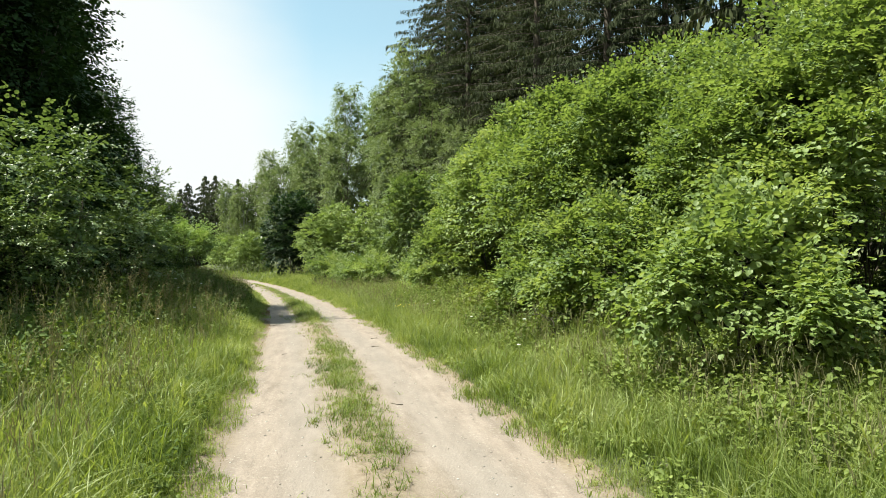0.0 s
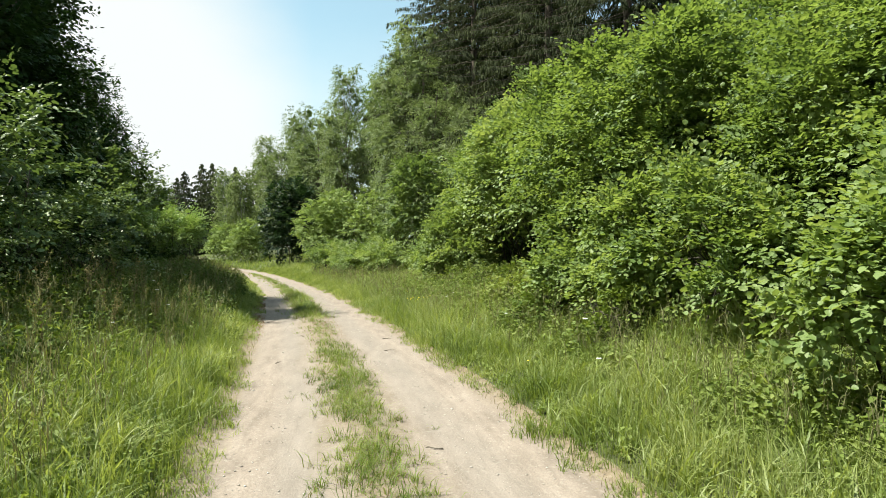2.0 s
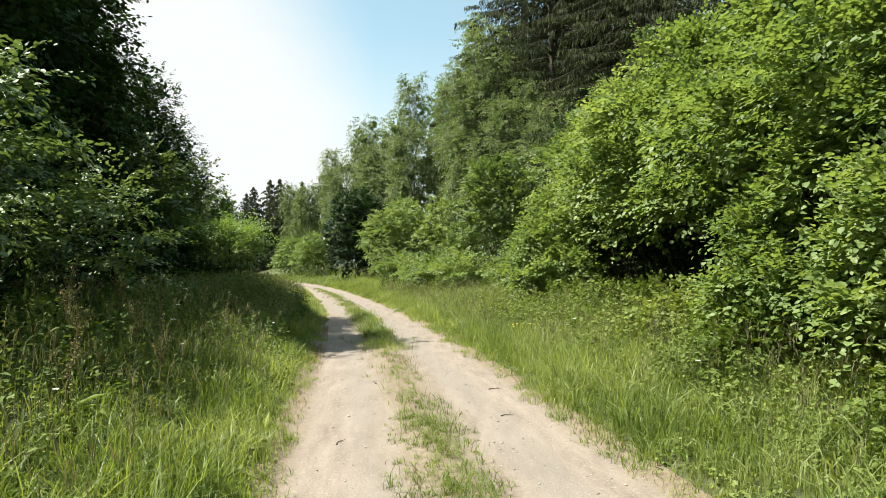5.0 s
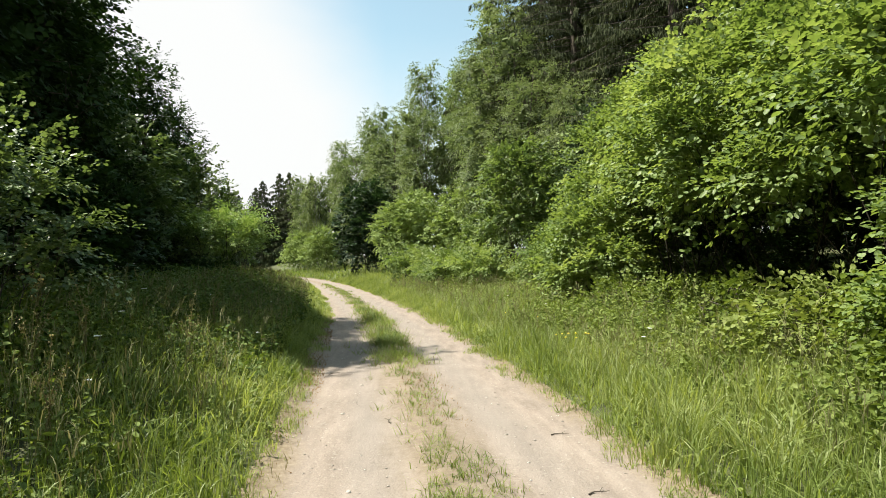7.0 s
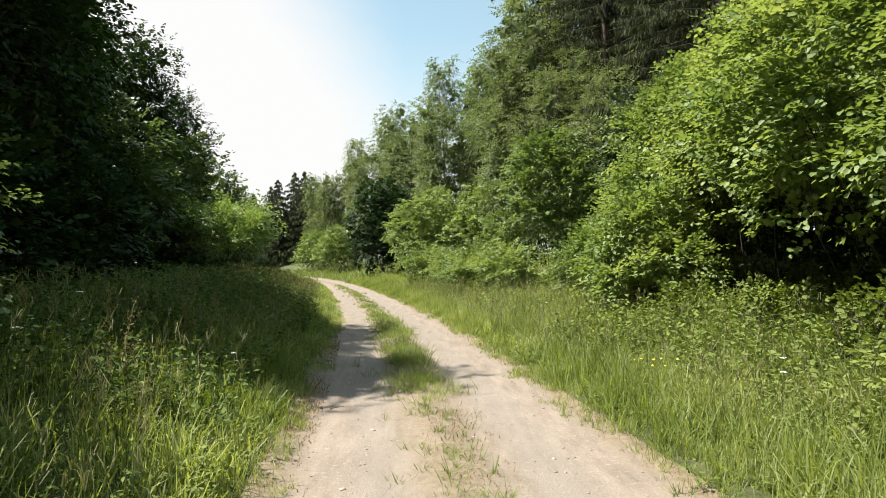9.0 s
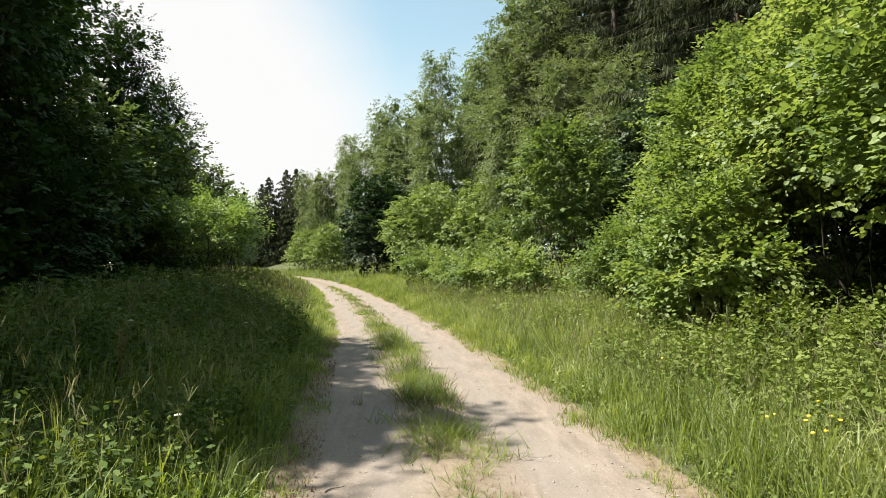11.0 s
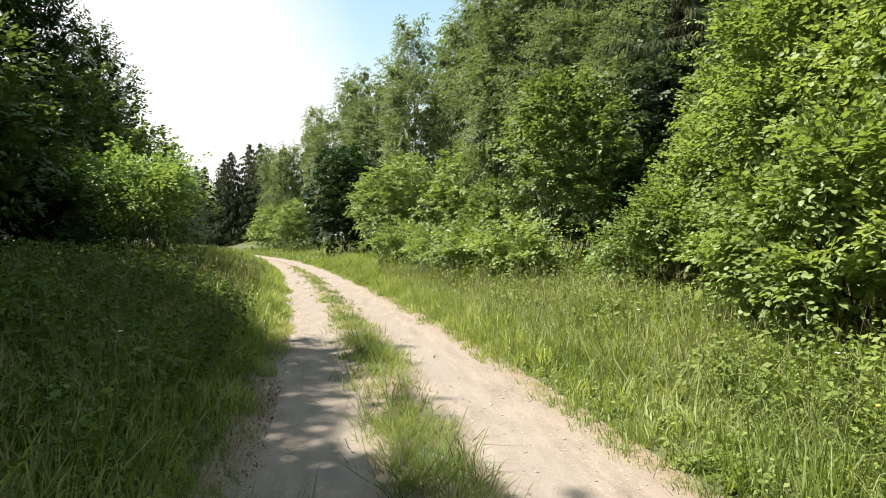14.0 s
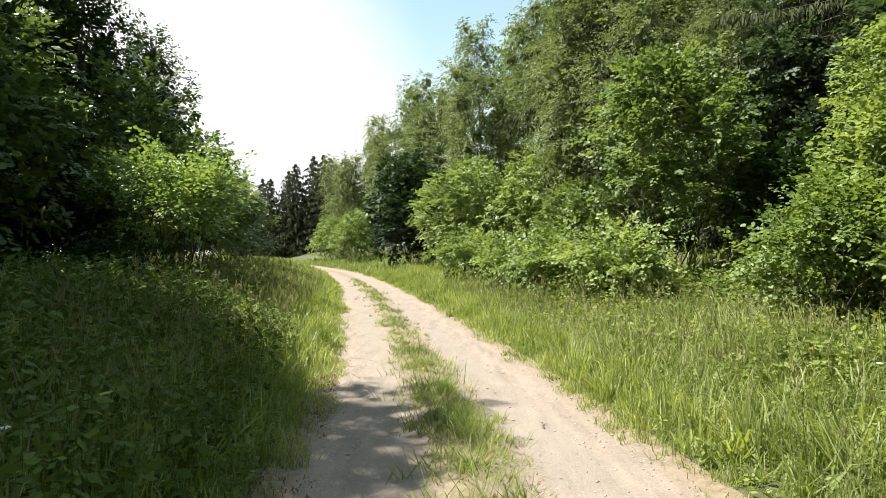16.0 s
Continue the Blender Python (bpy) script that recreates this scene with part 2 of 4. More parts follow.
M_PALEBUSH = leaf_material("pale_shrub_leaf", (0.112, 0.159, 0.045), (0.188, 0.256, 0.077), (0.268, 0.332, 0.128), (1.2, 1.2, 0.7), share=0.32, gloss=0.65)
M_SPRUCE = leaf_material("spruce_needles", (0.020, 0.029, 0.011), (0.038, 0.050, 0.018), (0.072, 0.085, 0.032), (1.2, 1.2, 0.7), gloss=0.8, share=0.2)
M_GRASS = leaf_material("grass_blade", (0.052, 0.086, 0.020), (0.150, 0.199, 0.049), (0.300, 0.332, 0.140), (1.7, 1.65, 0.7), gloss=0.45, share=0.42)
M_STRAW = leaf_material("dry_grass", (0.128, 0.109, 0.039), (0.217, 0.192, 0.083), (0.320, 0.294, 0.159), (1.1, 1.0, 0.7), gloss=0.7, share=0.3)
M_PALEGRASS = leaf_material("pale_tall_grass", (0.125, 0.150, 0.055), (0.218, 0.253, 0.095), (0.360, 0.370, 0.190), (1.2, 1.2, 0.7), gloss=0.6, share=0.35)
M_SEED = leaf_material("grass_seed_head", (0.099, 0.106, 0.041), (0.171, 0.171, 0.077), (0.279, 0.266, 0.149), (1.1, 1.0, 0.7), gloss=0.7, share=0.3)
M_RUST = leaf_material("rusty_dead_grass", (0.126, 0.072, 0.034), (0.216, 0.135, 0.065), (0.297, 0.203, 0.104), (1.1, 1.0, 0.8), gloss=0.8, share=0.3)
M_HERB = leaf_material("herb_leaf", (0.063, 0.101, 0.020), (0.144, 0.191, 0.041), (0.252, 0.293, 0.095), (1.3, 1.3, 0.65), gloss=0.6)
# Darker copy of the herb leaf: shade under trees and hazels put into colour.
M_HERB_SHADED = leaf_material("shaded_herb_leaf", (0.038, 0.067, 0.014), (0.085, 0.131, 0.027), (0.171, 0.221, 0.058), (1.3, 1.25, 0.5), gloss=0.72)
M_BARK = plain_material("grey_bark", [(0.3, (0.045, 0.036, 0.027)), (0.55, (0.108, 0.090, 0.068)), (0.8, (0.180, 0.162, 0.126))], 9, 0.95, 30, 0.8, stretch=(1, 1, 0.25))
M_STEM = plain_material("hazel_stem", [(0.3, (0.022, 0.017, 0.012)), (0.55, (0.048, 0.038, 0.027)), (0.8, (0.085, 0.07, 0.052))], 12, 0.9, 40, 0.5, stretch=(1, 1, 0.25))
M_BIRCHBARK = plain_material("birch_bark", [(0.35, (0.054, 0.050, 0.045)), (0.5, (0.378, 0.369, 0.342)), (0.8, (0.558, 0.549, 0.513))], 6, 0.8, 20, 0.4, stretch=(1, 1, 3))
M_STONE = plain_material("pebble", [(0.0, (0.230, 0.198, 0.167)), (0.5, (0.307, 0.275, 0.237)), (1.0, (0.422, 0.396, 0.358))], 5, 0.85, 90, 0.3, island=True)
M_WHITE = plain_material("white_petals", [(0.2, (0.70, 0.70, 0.62)), (0.8, (0.82, 0.82, 0.78))], 40, 0.7)
M_YELLOW = plain_material("yellow_petals", [(0.2, (0.70, 0.52, 0.03)), (0.8, (0.80, 0.66, 0.05))], 40, 0.5)


# ---- mesh making ----
def mesh_of(name, verts, groups, material, smooth=False, attribute=None):
    """One mesh from arrays: verts (n, 3) and groups of faces, each an (m, k) array of vertex numbers."""
    me = bpy.data.meshes.new(name)
    verts = np.asarray(verts, dtype=np.float32)
    groups = [np.asarray(g, dtype=np.int32) for g in groups if len(g)]
    me.vertices.add(len(verts))
    me.vertices.foreach_set("co", verts.ravel())
    loops = np.concatenate([g.ravel() for g in groups])
    sizes = np.concatenate([np.full(len(g), g.shape[1], dtype=np.int32) for g in groups])
    starts = np.concatenate([[0], np.cumsum(sizes)[:-1]]).astype(np.int32)
    me.loops.add(len(loops))
    me.loops.foreach_set("vertex_index", loops)
    me.polygons.add(len(sizes))
    me.polygons.foreach_set("loop_start", starts)
    if smooth:
        me.polygons.foreach_set("use_smooth", np.ones(len(sizes), dtype=bool))
    if attribute is not None:
        a = me.attributes.new(attribute[0], "FLOAT", "POINT")
        a.data.foreach_set("value", np.asarray(attribute[1], dtype=np.float32))
    me.update(calc_edges=True)
    me.validate()
    me.materials.append(material)
    return me


def unit(a):
    return a / np.maximum(np.linalg.norm(a, axis=-1, keepdims=True), 1e-9)


def leaves(place, along, normal, length, width, fold=0.06, fine=True):
    """Leaf blades: six-cornered and folded along the midrib, or plain four-cornered ones for far crowns."""
    k = len(place)
    along = unit(along)
    side = unit(np.cross(along, normal))
    up = np.cross(side, along)
    L, Wd = length[:, None], width[:, None]
    if fine:
        lift = up * Wd * fold * 2
        v = np.stack([place, place + along * L * 0.24 + side * Wd * 0.48 + lift, place + along * L * 0.70 + side * Wd * 0.46 + lift * 0.7 - up * L * 0.05,
                      place + along * L - up * L * 0.16,
                      place + along * L * 0.70 - side * Wd * 0.46 + lift * 0.7 - up * L * 0.05, place + along * L * 0.24 - side * Wd * 0.48 + lift], 1)
        b = np.arange(k)[:, None] * 6
        return v.reshape(-1, 3), [np.concatenate([b + [0, 1, 2, 3], b + [0, 3, 4, 5]])]
    v = np.stack([place, place + along * L * 0.5 + side * Wd * 0.5, place + along * L, place + along * L * 0.5 - side * Wd * 0.5], 1)
    b = np.arange(k)[:, None] * 4
    return v.reshape(-1, 3), [b + [0, 1, 2, 3]]


def tubes(paths, sides=6):
    """Tapered stems: each path is a list of (point, radius)."""
    V, F, o = [], [], 0
    for path in paths:
        pts = np.array([p for p, r in path], float)
        rad = np.array([r for p, r in path], float)
        tang = unit(np.gradient(pts, axis=0))
        ref = np.where(np.abs(tang[:, 2:3]) > 0.9, [[1.0, 0, 0]], [[0, 0, 1.0]])
        a = unit(np.cross(tang, ref))
        b = np.cross(tang, a)
        ang = np.arange(sides) * 2 * np.pi / sides
        ring = pts[:, None] + rad[:, None, None] * (np.cos(ang)[None, :, None] * a[:, None] + np.sin(ang)[None, :, None] * b[:, None])
        V.append(ring.reshape(-1, 3))
        for i in range(len(path) - 1):
            for s in range(sides):
                F.append((o + i * sides + s, o + i * sides + (s + 1) % sides, o + (i + 1) * sides + (s + 1) % sides, o + (i + 1) * sides + s))
        o += len(path) * sides
    return np.concatenate(V), [np.array(F)]


def part(name, mesh, parent, label=""):
    ob = new(name, mesh)
    ob.parent = parent
    return tagged(ob, label)


def thing(name, label, category, group="", at=(0, 0, 0)):
    ob = new(name)
    ob.empty_display_size = 0.3
    ob.location = at
    return tagged(ob, label, category, group)


def stuff(name, mesh, label, category):
    return tagged(new(name, mesh), label, category, kind="stuff")


# ---- the lie of the land ----
BEND_Y = [-60, -20, -5, 0, 4, 8, 12, 16, 20, 24, 28, 32, 36, 40, 46, 52, 60, 68, 76, 90, 110, 140, 200]
BEND_X = [3.4, 1.9, 0.95, 0.74, 0.56, 0.36, 0.14, -0.17, -0.55, -0.90, -1.42, -2.03, -2.62, -3.25, -4.3, -5.55, -7.3, -9.3, -11.7, -16.5, -24, -36, -60]


def centre(y):
    """x of the middle of the track."""
    y = np.asarray(y, float)
    return (np.interp(y - 2.5, BEND_Y, BEND_X) + np.interp(y, BEND_Y, BEND_X) * 2 + np.interp(y + 2.5, BEND_Y, BEND_X)) / 4


def waves(x, y, f, seed=0.0):
    return (np.sin(x * f * 1.0 + seed + 1.3 * np.sin(y * f * 0.7 + seed)) + np.sin(y * f * 1.3 - seed * 2 + 1.1 * np.sin(x * f * 0.9)) + np.sin((x + y) * f * 0.61 + seed * 3)) / 3


def step(a, b, v):
    q = np.clip((v - a) / (b - a), 0, 1)
    return q * q * (3 - 2 * q)


def height(x, y):
    x, y = np.asarray(x, float), np.asarray(y, float)
    u = x - centre(y)
    au = np.abs(u)
    h = 0.05 * np.exp(-((u + 0.1) / 0.3) ** 2) + 0.006 * waves(x, y, 1.1)
    h = h + 0.07 * step(1.25, 1.8, au)
    h = h + 0.62 * step(1.7, 4.2, -u) * (0.45 + 0.55 * step(6, 13, y)) + 0.30 * step(6.0, 16, -u)
    h = h + 0.30 * step(2.4, 4.5, u) + 1.5 * step(4.0, 13, u) + 2.0 * step(12, 40, u)
    h = h + step(2.0, 8, au) * 0.10 * waves(x, y, 0.8, 5)
    return h


def strip_mesh(name, us, ys, drop, material):
    """A sheet in rows along the track and columns across it."""
    Y, U = np.meshgrid(ys, us, indexing="ij")
    X = centre(Y) + U
    Z = height(X, Y) + drop(U)
    v = np.stack([X, Y, Z], -1).reshape(-1, 3)
    a = np.arange(len(ys) * len(us)).reshape(len(ys), len(us))
    q = np.stack([a[:-1, :-1], a[:-1, 1:], a[1:, 1:], a[1:, :-1]], -1).reshape(-1, 4)
    return mesh_of(name, v, [q], material, True, ("track_u", U.ravel()))


y_rows = np.concatenate([np.arange(-700, -60, 40), np.arange(-60, -4, 2.0), np.arange(-4, 45, 0.25), np.arange(45, 130, 1.2), np.arange(130, 1200, 30)])
u_far = np.concatenate([[-900, -500, -300, -180, -110, -70, -45, -30, -22, -16, -12], np.arange(-9.5, -1.7, 0.35)])
ground = tagged(new("ground", strip_mesh("ground", np.concatenate([u_far, np.arange(-1.6, 1.61, 0.2), -u_far[::-1]]), y_rows,
                                         lambda U: -0.05 * (np.abs(U) < 1.5), M_SOIL)),
                "dark mossy soil under grass beside the track", "ground", kind="structure")
road = tagged(new("road", strip_mesh("road", np.arange(-1.72, 1.721, 0.0573), y_rows[(y_rows > -60) & (y_rows < 160)],
                                     lambda U: 0.012 - 0.09 * step(1.55, 1.72, np.abs(U)), M_TRACK)),
              "pale packed gravel farm track with two worn ruts", "road", kind="structure")


# ---- grass and herbs ----
def blades(rng, x, y, tall, wide, lean, z=None, bend=None):
    """Grass blades in three or more pieces, bent over; tall, wide and lean are arrays."""
    k = len(x)
    z = height(x, y) - 0.01 if z is None else z
    turn = rng.uniform(0, 2 * np.pi, k)
    bend = rng.uniform(0, 2 * np.pi, k) if bend is None else bend
    side = np.stack([np.cos(turn), np.sin(turn), np.zeros(k)], -1) * wide[:, None] / 2
    fwd = np.stack([np.cos(bend), np.sin(bend), np.zeros(k)], -1) * (lean * tall)[:, None]
    up = np.zeros((k, 3))
    up[:, 2] = tall
    base = np.stack([x, y, z], -1)
    droop = (1 - 0.35 * lean)[:, None]
    v = np.stack([base - side, base + side, base + up * 0.45 + fwd * 0.18 + side * 0.85, base + up * 0.45 + fwd * 0.18 - side * 0.85,
                  base + up * 0.82 * droop + fwd * 0.55 + side * 0.5, base + up * 0.82 * droop + fwd * 0.55 - side * 0.5, base + up * droop * (1 - 0.15 * lean[:, None]) + fwd], 1)
    far_off = y > 13
    vn, vf = v[~far_off], v[far_off][:, [0, 1, 4, 5, 6]]
    b, c = np.arange(len(vn))[:, None] * 7, np.arange(len(vf))[:, None] * 5 + len(vn) * 7
    return np.concatenate([vn.reshape(-1, 3), vf.reshape(-1, 3)]), [np.concatenate([b + [0, 1, 2, 3], b + [3, 2, 4, 5], c + [0, 1, 2, 3]]), np.concatenate([b + [5, 4, 6], c + [3, 2, 4]])]


def joined(pieces):
    V, G, o = [], {}, 0
    for v, gs in pieces:
        V.append(v)
        for g in gs:
            G.setdefault(g.shape[1], []).append(g + o)
        o += len(v)
    return np.concatenate(V), [np.concatenate(g) for g in G.values()]


def scatter(rng, count, u0, u1, y0, y1, power=1.0):
    """Places across and along the track, thinning out with distance."""
    y = y0 + (y1 - y0) * rng.random(count) ** power
    u = rng.uniform(u0, u1, count)
    return u, y


def verge_grass(name, seed, u0, u1, count, label, near):
    """Uncut grass in tufts: the blades of each lean the same way and reach about as high."""
    rng = np.random.default_rng(seed)
    per = 9
    ty = 1.0 + 61 * rng.random(count // per) ** 1.55
    tu = 1.0 + (max(abs(u0), abs(u1)) - 1.0) * rng.random(count // per) ** 1.2
    tall_t, bend_t, broad_t = rng.uniform(0.5, 1.35, len(ty)), rng.uniform(0, 2 * np.pi, len(ty)), rng.random(len(ty)) < 0.28
    ty, tu, tall_t, bend_t, broad_t = (np.repeat(q, per) for q in (ty, tu, tall_t, bend_t, broad_t))
    count = len(ty)
    y = ty + rng.normal(0, 0.05, count)
    u = (tu + rng.normal(0, 0.05, count)) * (1 if u1 > 0 else -1)
    x = centre(y) + u
    au = np.abs(u)
    edge = (1.36 if u1 > 0 else 1.24 + 0.16 * step(10.5, 12.5, y) * (1 - step(23, 26, y))) + 0.16 * waves(x, y, 1.7, 3) + 0.14 * waves(x, y, 6, 1)
    keep = (au > edge) & ((u > 0) | (rng.random(count) < 1 - 0.45 * step(2.6, 3.4, au)))
    u, y, x, au, edge, tall_t, bend_t, broad = (q[keep] for q in (u, y, x, au, edge, tall_t, bend_t, broad_t))
    k = len(x)
    far = 1 + np.maximum(0, y - 12) / 16
    patch = 0.8 + 0.5 * waves(x, y, 0.9, 4) * 0.6 + 0.18 * waves(x, y, 3.7, 1)
    tall = (0.09 + (near - 0.09) * step(-0.1, 0.7, au - edge)) * patch * tall_t * rng.uniform(0.65, 1.1, k)
    wide = np.where(broad, rng.uniform(0.010, 0.020, k), rng.uniform(0.005, 0.010, k)) * far * (0.5 + 0.5 * step(0, 0.4, au - edge))
    lean = np.where(broad, rng.uniform(0.4, 1.1, k), rng.uniform(0.08, 0.65, k))
    return stuff(name, mesh_of(name, *blades(rng, x, y, tall, wide, lean, bend=bend_t + rng.normal(0, 1.3, k)), M_GRASS), label, "grass")


verge_grass("verge_grass", 11, -4.9, -1.0, 150000, "lush green uncut grass on the bank beside the track", 0.52)
verge_grass("verge_grass", 12, 1.0, 4.9, 150000, "lush green uncut grass between the track and the hazels", 0.58)


def far_grass():
    """Coarser tufts of the verges beyond the bend."""
    rng = np.random.default_rng(13)
    k = 20000
    y = 34 + 80 * rng.random(k) ** 1.3
    u = (1.4 + 9 * rng.random(k) ** 1.3) * np.where(rng.random(k) < 0.5, -1, 1)
    x = centre(y) + u
    stuff("far_grass", mesh_of("far_grass", *blades(rng, x, y, rng.uniform(0.25, 0.7, k) * step(1.2, 2.4, np.abs(u)) + 0.08, rng.uniform(0.03, 0.07, k), rng.uniform(0.2, 0.9, k)), M_GRASS),
          "long green grass beside the distant bend", "grass")


far_grass()


def grass_behind():
    """The verges behind the walk's start."""
    rng = np.random.default_rng(14)
    k = 16000
    y = rng.uniform(-16, 1.3, k)
    u = (1.4 + 3.6 * rng.random(k) ** 1.2) * np.where(rng.random(k) < 0.5, -1, 1)
    x = centre(y) + u
    tall = rng.uniform(0.2, 0.6, k) * step(1.2, 2.0, np.abs(u)) + 0.06
    stuff("verge_grass", mesh_of("verge_grass", *blades(rng, x, y, tall, rng.uniform(0.012, 0.026, k), rng.uniform(0.2, 1.0, k)), M_GRASS), "long green grass beside the track", "grass")


grass_behind()


def tufts(rng, cx, cy, size, per):
    """Grass tufts: blades fanning out from each root."""
    k = len(cx) * per
    cx, cy, size = np.repeat(cx, per), np.repeat(cy, per), np.repeat(size, per)
    a, r = rng.uniform(0, 2 * np.pi, k), np.abs(rng.normal(0, 0.45, k)) * size
    return cx + np.cos(a) * r, cy + np.sin(a) * r, size


def median_grass():
    rng = np.random.default_rng(21)
    cy = 3.0 + 52 * rng.random(6600) ** 1.45
    cx = centre(cy) + rng.normal(-0.1, 0.19, len(cy))
    cover = np.interp(cy, [3, 4.8, 5.6, 7, 12, 12.8, 14, 17.4, 18.2, 21.4, 22, 25, 29, 40, 55], [0.2, 0.25, 0.5, 0.95, 0.95, 0.35, 0.25, 0.25, 1.0, 1.0, 0.75, 0.75, 0.45, 0.3, 0.12])
    keep = rng.random(len(cy)) < cover * (0.62 + 0.6 * waves(cx, cy, 3.1, 7))
    cx, cy = cx[keep], cy[keep]
    size = rng.uniform(0.05, 0.13, len(cx)) * (1 + 0.8 * step(16.5, 18, cy) * (1 - step(26, 29, cy)))
    x, y, sz = tufts(rng, cx, cy, size, 17)
    k = len(x)
    far = 1 + np.maximum(0, y - 12) / 16
    tall = sz * rng.uniform(0.5, 1.9, k)
    dry = rng.random(k) < 0.30
    for sel, mat, label in ((~dry, M_GRASS, "short green grass tufts between the ruts"), (dry, M_STRAW, "dry yellowed grass between the ruts")):
        stuff("median_grass", mesh_of("median_grass", *blades(rng, x[sel], y[sel], tall[sel] * (1 if mat is M_GRASS else 0.6), rng.uniform(0.003, 0.008, sel.sum()) * far[sel], rng.uniform(0.4, 1.4, sel.sum())), mat), label, "grass")


median_grass()


def edge_straw():
    """Short dead grass and bleached stalks along both edges of the gravel."""
    rng = np.random.default_rng(22)
    y = 0.5 + 45 * rng.random(5000) ** 1.6
    side = np.where(rng.random(len(y)) < 0.55, -1, 1)
    u = side * (1.30 + np.abs(rng.normal(0, 0.2, len(y))))
    x = centre(y) + u
    k = len(x)
    far = 1 + np.maximum(0, y - 14) / 18
    stuff("dry_edge_grass", mesh_of("dry_edge_grass", *blades(rng, x, y, rng.uniform(0.03, 0.16, k), rng.uniform(0.003, 0.006, k) * far, rng.uniform(0.3, 1.2, k)), M_STRAW),
          "dry straw-coloured grass along the track's edges", "grass")


edge_straw()


def edge_grass():
    """Short grass creeping in ragged tongues over both edges of the gravel."""
    rng = np.random.default_rng(23)
    cy = 0.5 + 48 * rng.random(4600) ** 1.5
    side = np.where(rng.random(len(cy)) < 0.5, -1, 1)
    u = side * rng.uniform(1.15, 1.95, len(cy))
    cx = centre(cy) + u
    keep = np.abs(u) > np.where(side > 0, 1.36, 1.24 + 0.16 * step(10.5, 12.5, cy) * (1 - step(23, 26, cy))) + 0.16 * waves(cx, cy, 1.9, 3) + 0.16 * waves(cx, cy, 6, 1)
    x, y, sz = tufts(rng, cx[keep], cy[keep], rng.uniform(0.05, 0.13, keep.sum()), 11)
    k = len(x)
    far = 1 + np.maximum(0, y - 14) / 18
    stuff("edge_grass", mesh_of("edge_grass", *blades(rng, x, y, rng.uniform(0.04, 0.17, k), rng.uniform(0.004, 0.008, k) * far, rng.uniform(0.3, 1.2, k)), M_GRASS),
          "short green grass creeping over the track's edges", "grass")


edge_grass()


def rusty_edge():
    """Low brown dead stalks where the shaded grass meets the gravel."""
    rng = np.random.default_rng(24)
    y = 12.5 + 17 * rng.random(24000)
    left = rng.random(len(y)) < 0.72
    u = np.where(left, -1.22 - np.abs(rng.normal(0, 0.27, len(y))), rng.normal(0.05, 0.16, len(y)))
    x = centre(y) + u
    keep = rng.random(len(y)) < step(12.5, 16, y) * (0.55 + 0.75 * waves(x, y, 2.3, 8))
    x, y = x[keep], y[keep]
    k = len(x)
    far = 1 + np.maximum(0, y - 14) / 18
    stuff("dead_grass", mesh_of("dead_grass", *blades(rng, x, y, rng.uniform(0.02, 0.07, k), rng.uniform(0.006, 0.013, k) * far, rng.uniform(0.3, 1.2, k)), M_RUST),
          "low rusty brown dead stalks beside the shaded rut", "grass")


rusty_edge()


def seed_grass(name, seed, u0, u1, count, label):
    """Tall stalks with drooping seed heads."""
    rng = np.random.default_rng(seed)
    u, y = scatter(rng, count, u0, u1, 2, 40, 1.5)
    x = centre(y) + u
    k = len(x)
    tall = rng.uniform(0.55, 1.05, k)
    lean = rng.uniform(0.1, 0.45, k)
    far = 1 + np.maximum(0, y - 12) / 16
    bits = [blades(rng, x, y, tall, 0.0026 * far, lean)]
    z = height(x, y)
    for j in range(5):
        off = rng.normal(0, 0.012, (k, 2))
        bits.append(blades(rng, x + off[:, 0], y + off[:, 1], rng.uniform(0.08, 0.16, k), 0.006 * far, rng.uniform(0.2, 0.9, k), z + tall * rng.uniform(0.68, 0.84, k)))
    return stuff(name, mesh_of(name, *joined(bits), M_SEED), label, "grass")


seed_grass("seeding_grass", 31, -4.6, -1.9, 2400, "tall seeding grass with pale brown heads on the bank")
seed_grass("seeding_grass", 32, 1.9, 4.7, 1700, "tall seeding grass with pale brown heads below the hazels")


def pale_grass():
    """Tall ripening grass that stands over the weeds towards the bend."""
    rng = np.random.default_rng(33)
    k = 11000
    y = 15 + 22 * rng.random(k)
    u = rng.uniform(2.1, 5.4, k)
    x = centre(y) + u
    far = 1 + np.maximum(0, y - 12) / 16
    tall = rng.uniform(0.45, 0.95, k) * (0.85 + 0.35 * waves(x, y, 0.9, 6))
    stuff("ripening_grass", mesh_of("ripening_grass", *blades(rng, x, y, tall, rng.uniform(0.004, 0.009, k) * far, rng.uniform(0.3, 1.4, k)), M_PALEGRASS),
          "tall pale ripening grass before the shrubs", "grass")


pale_grass()


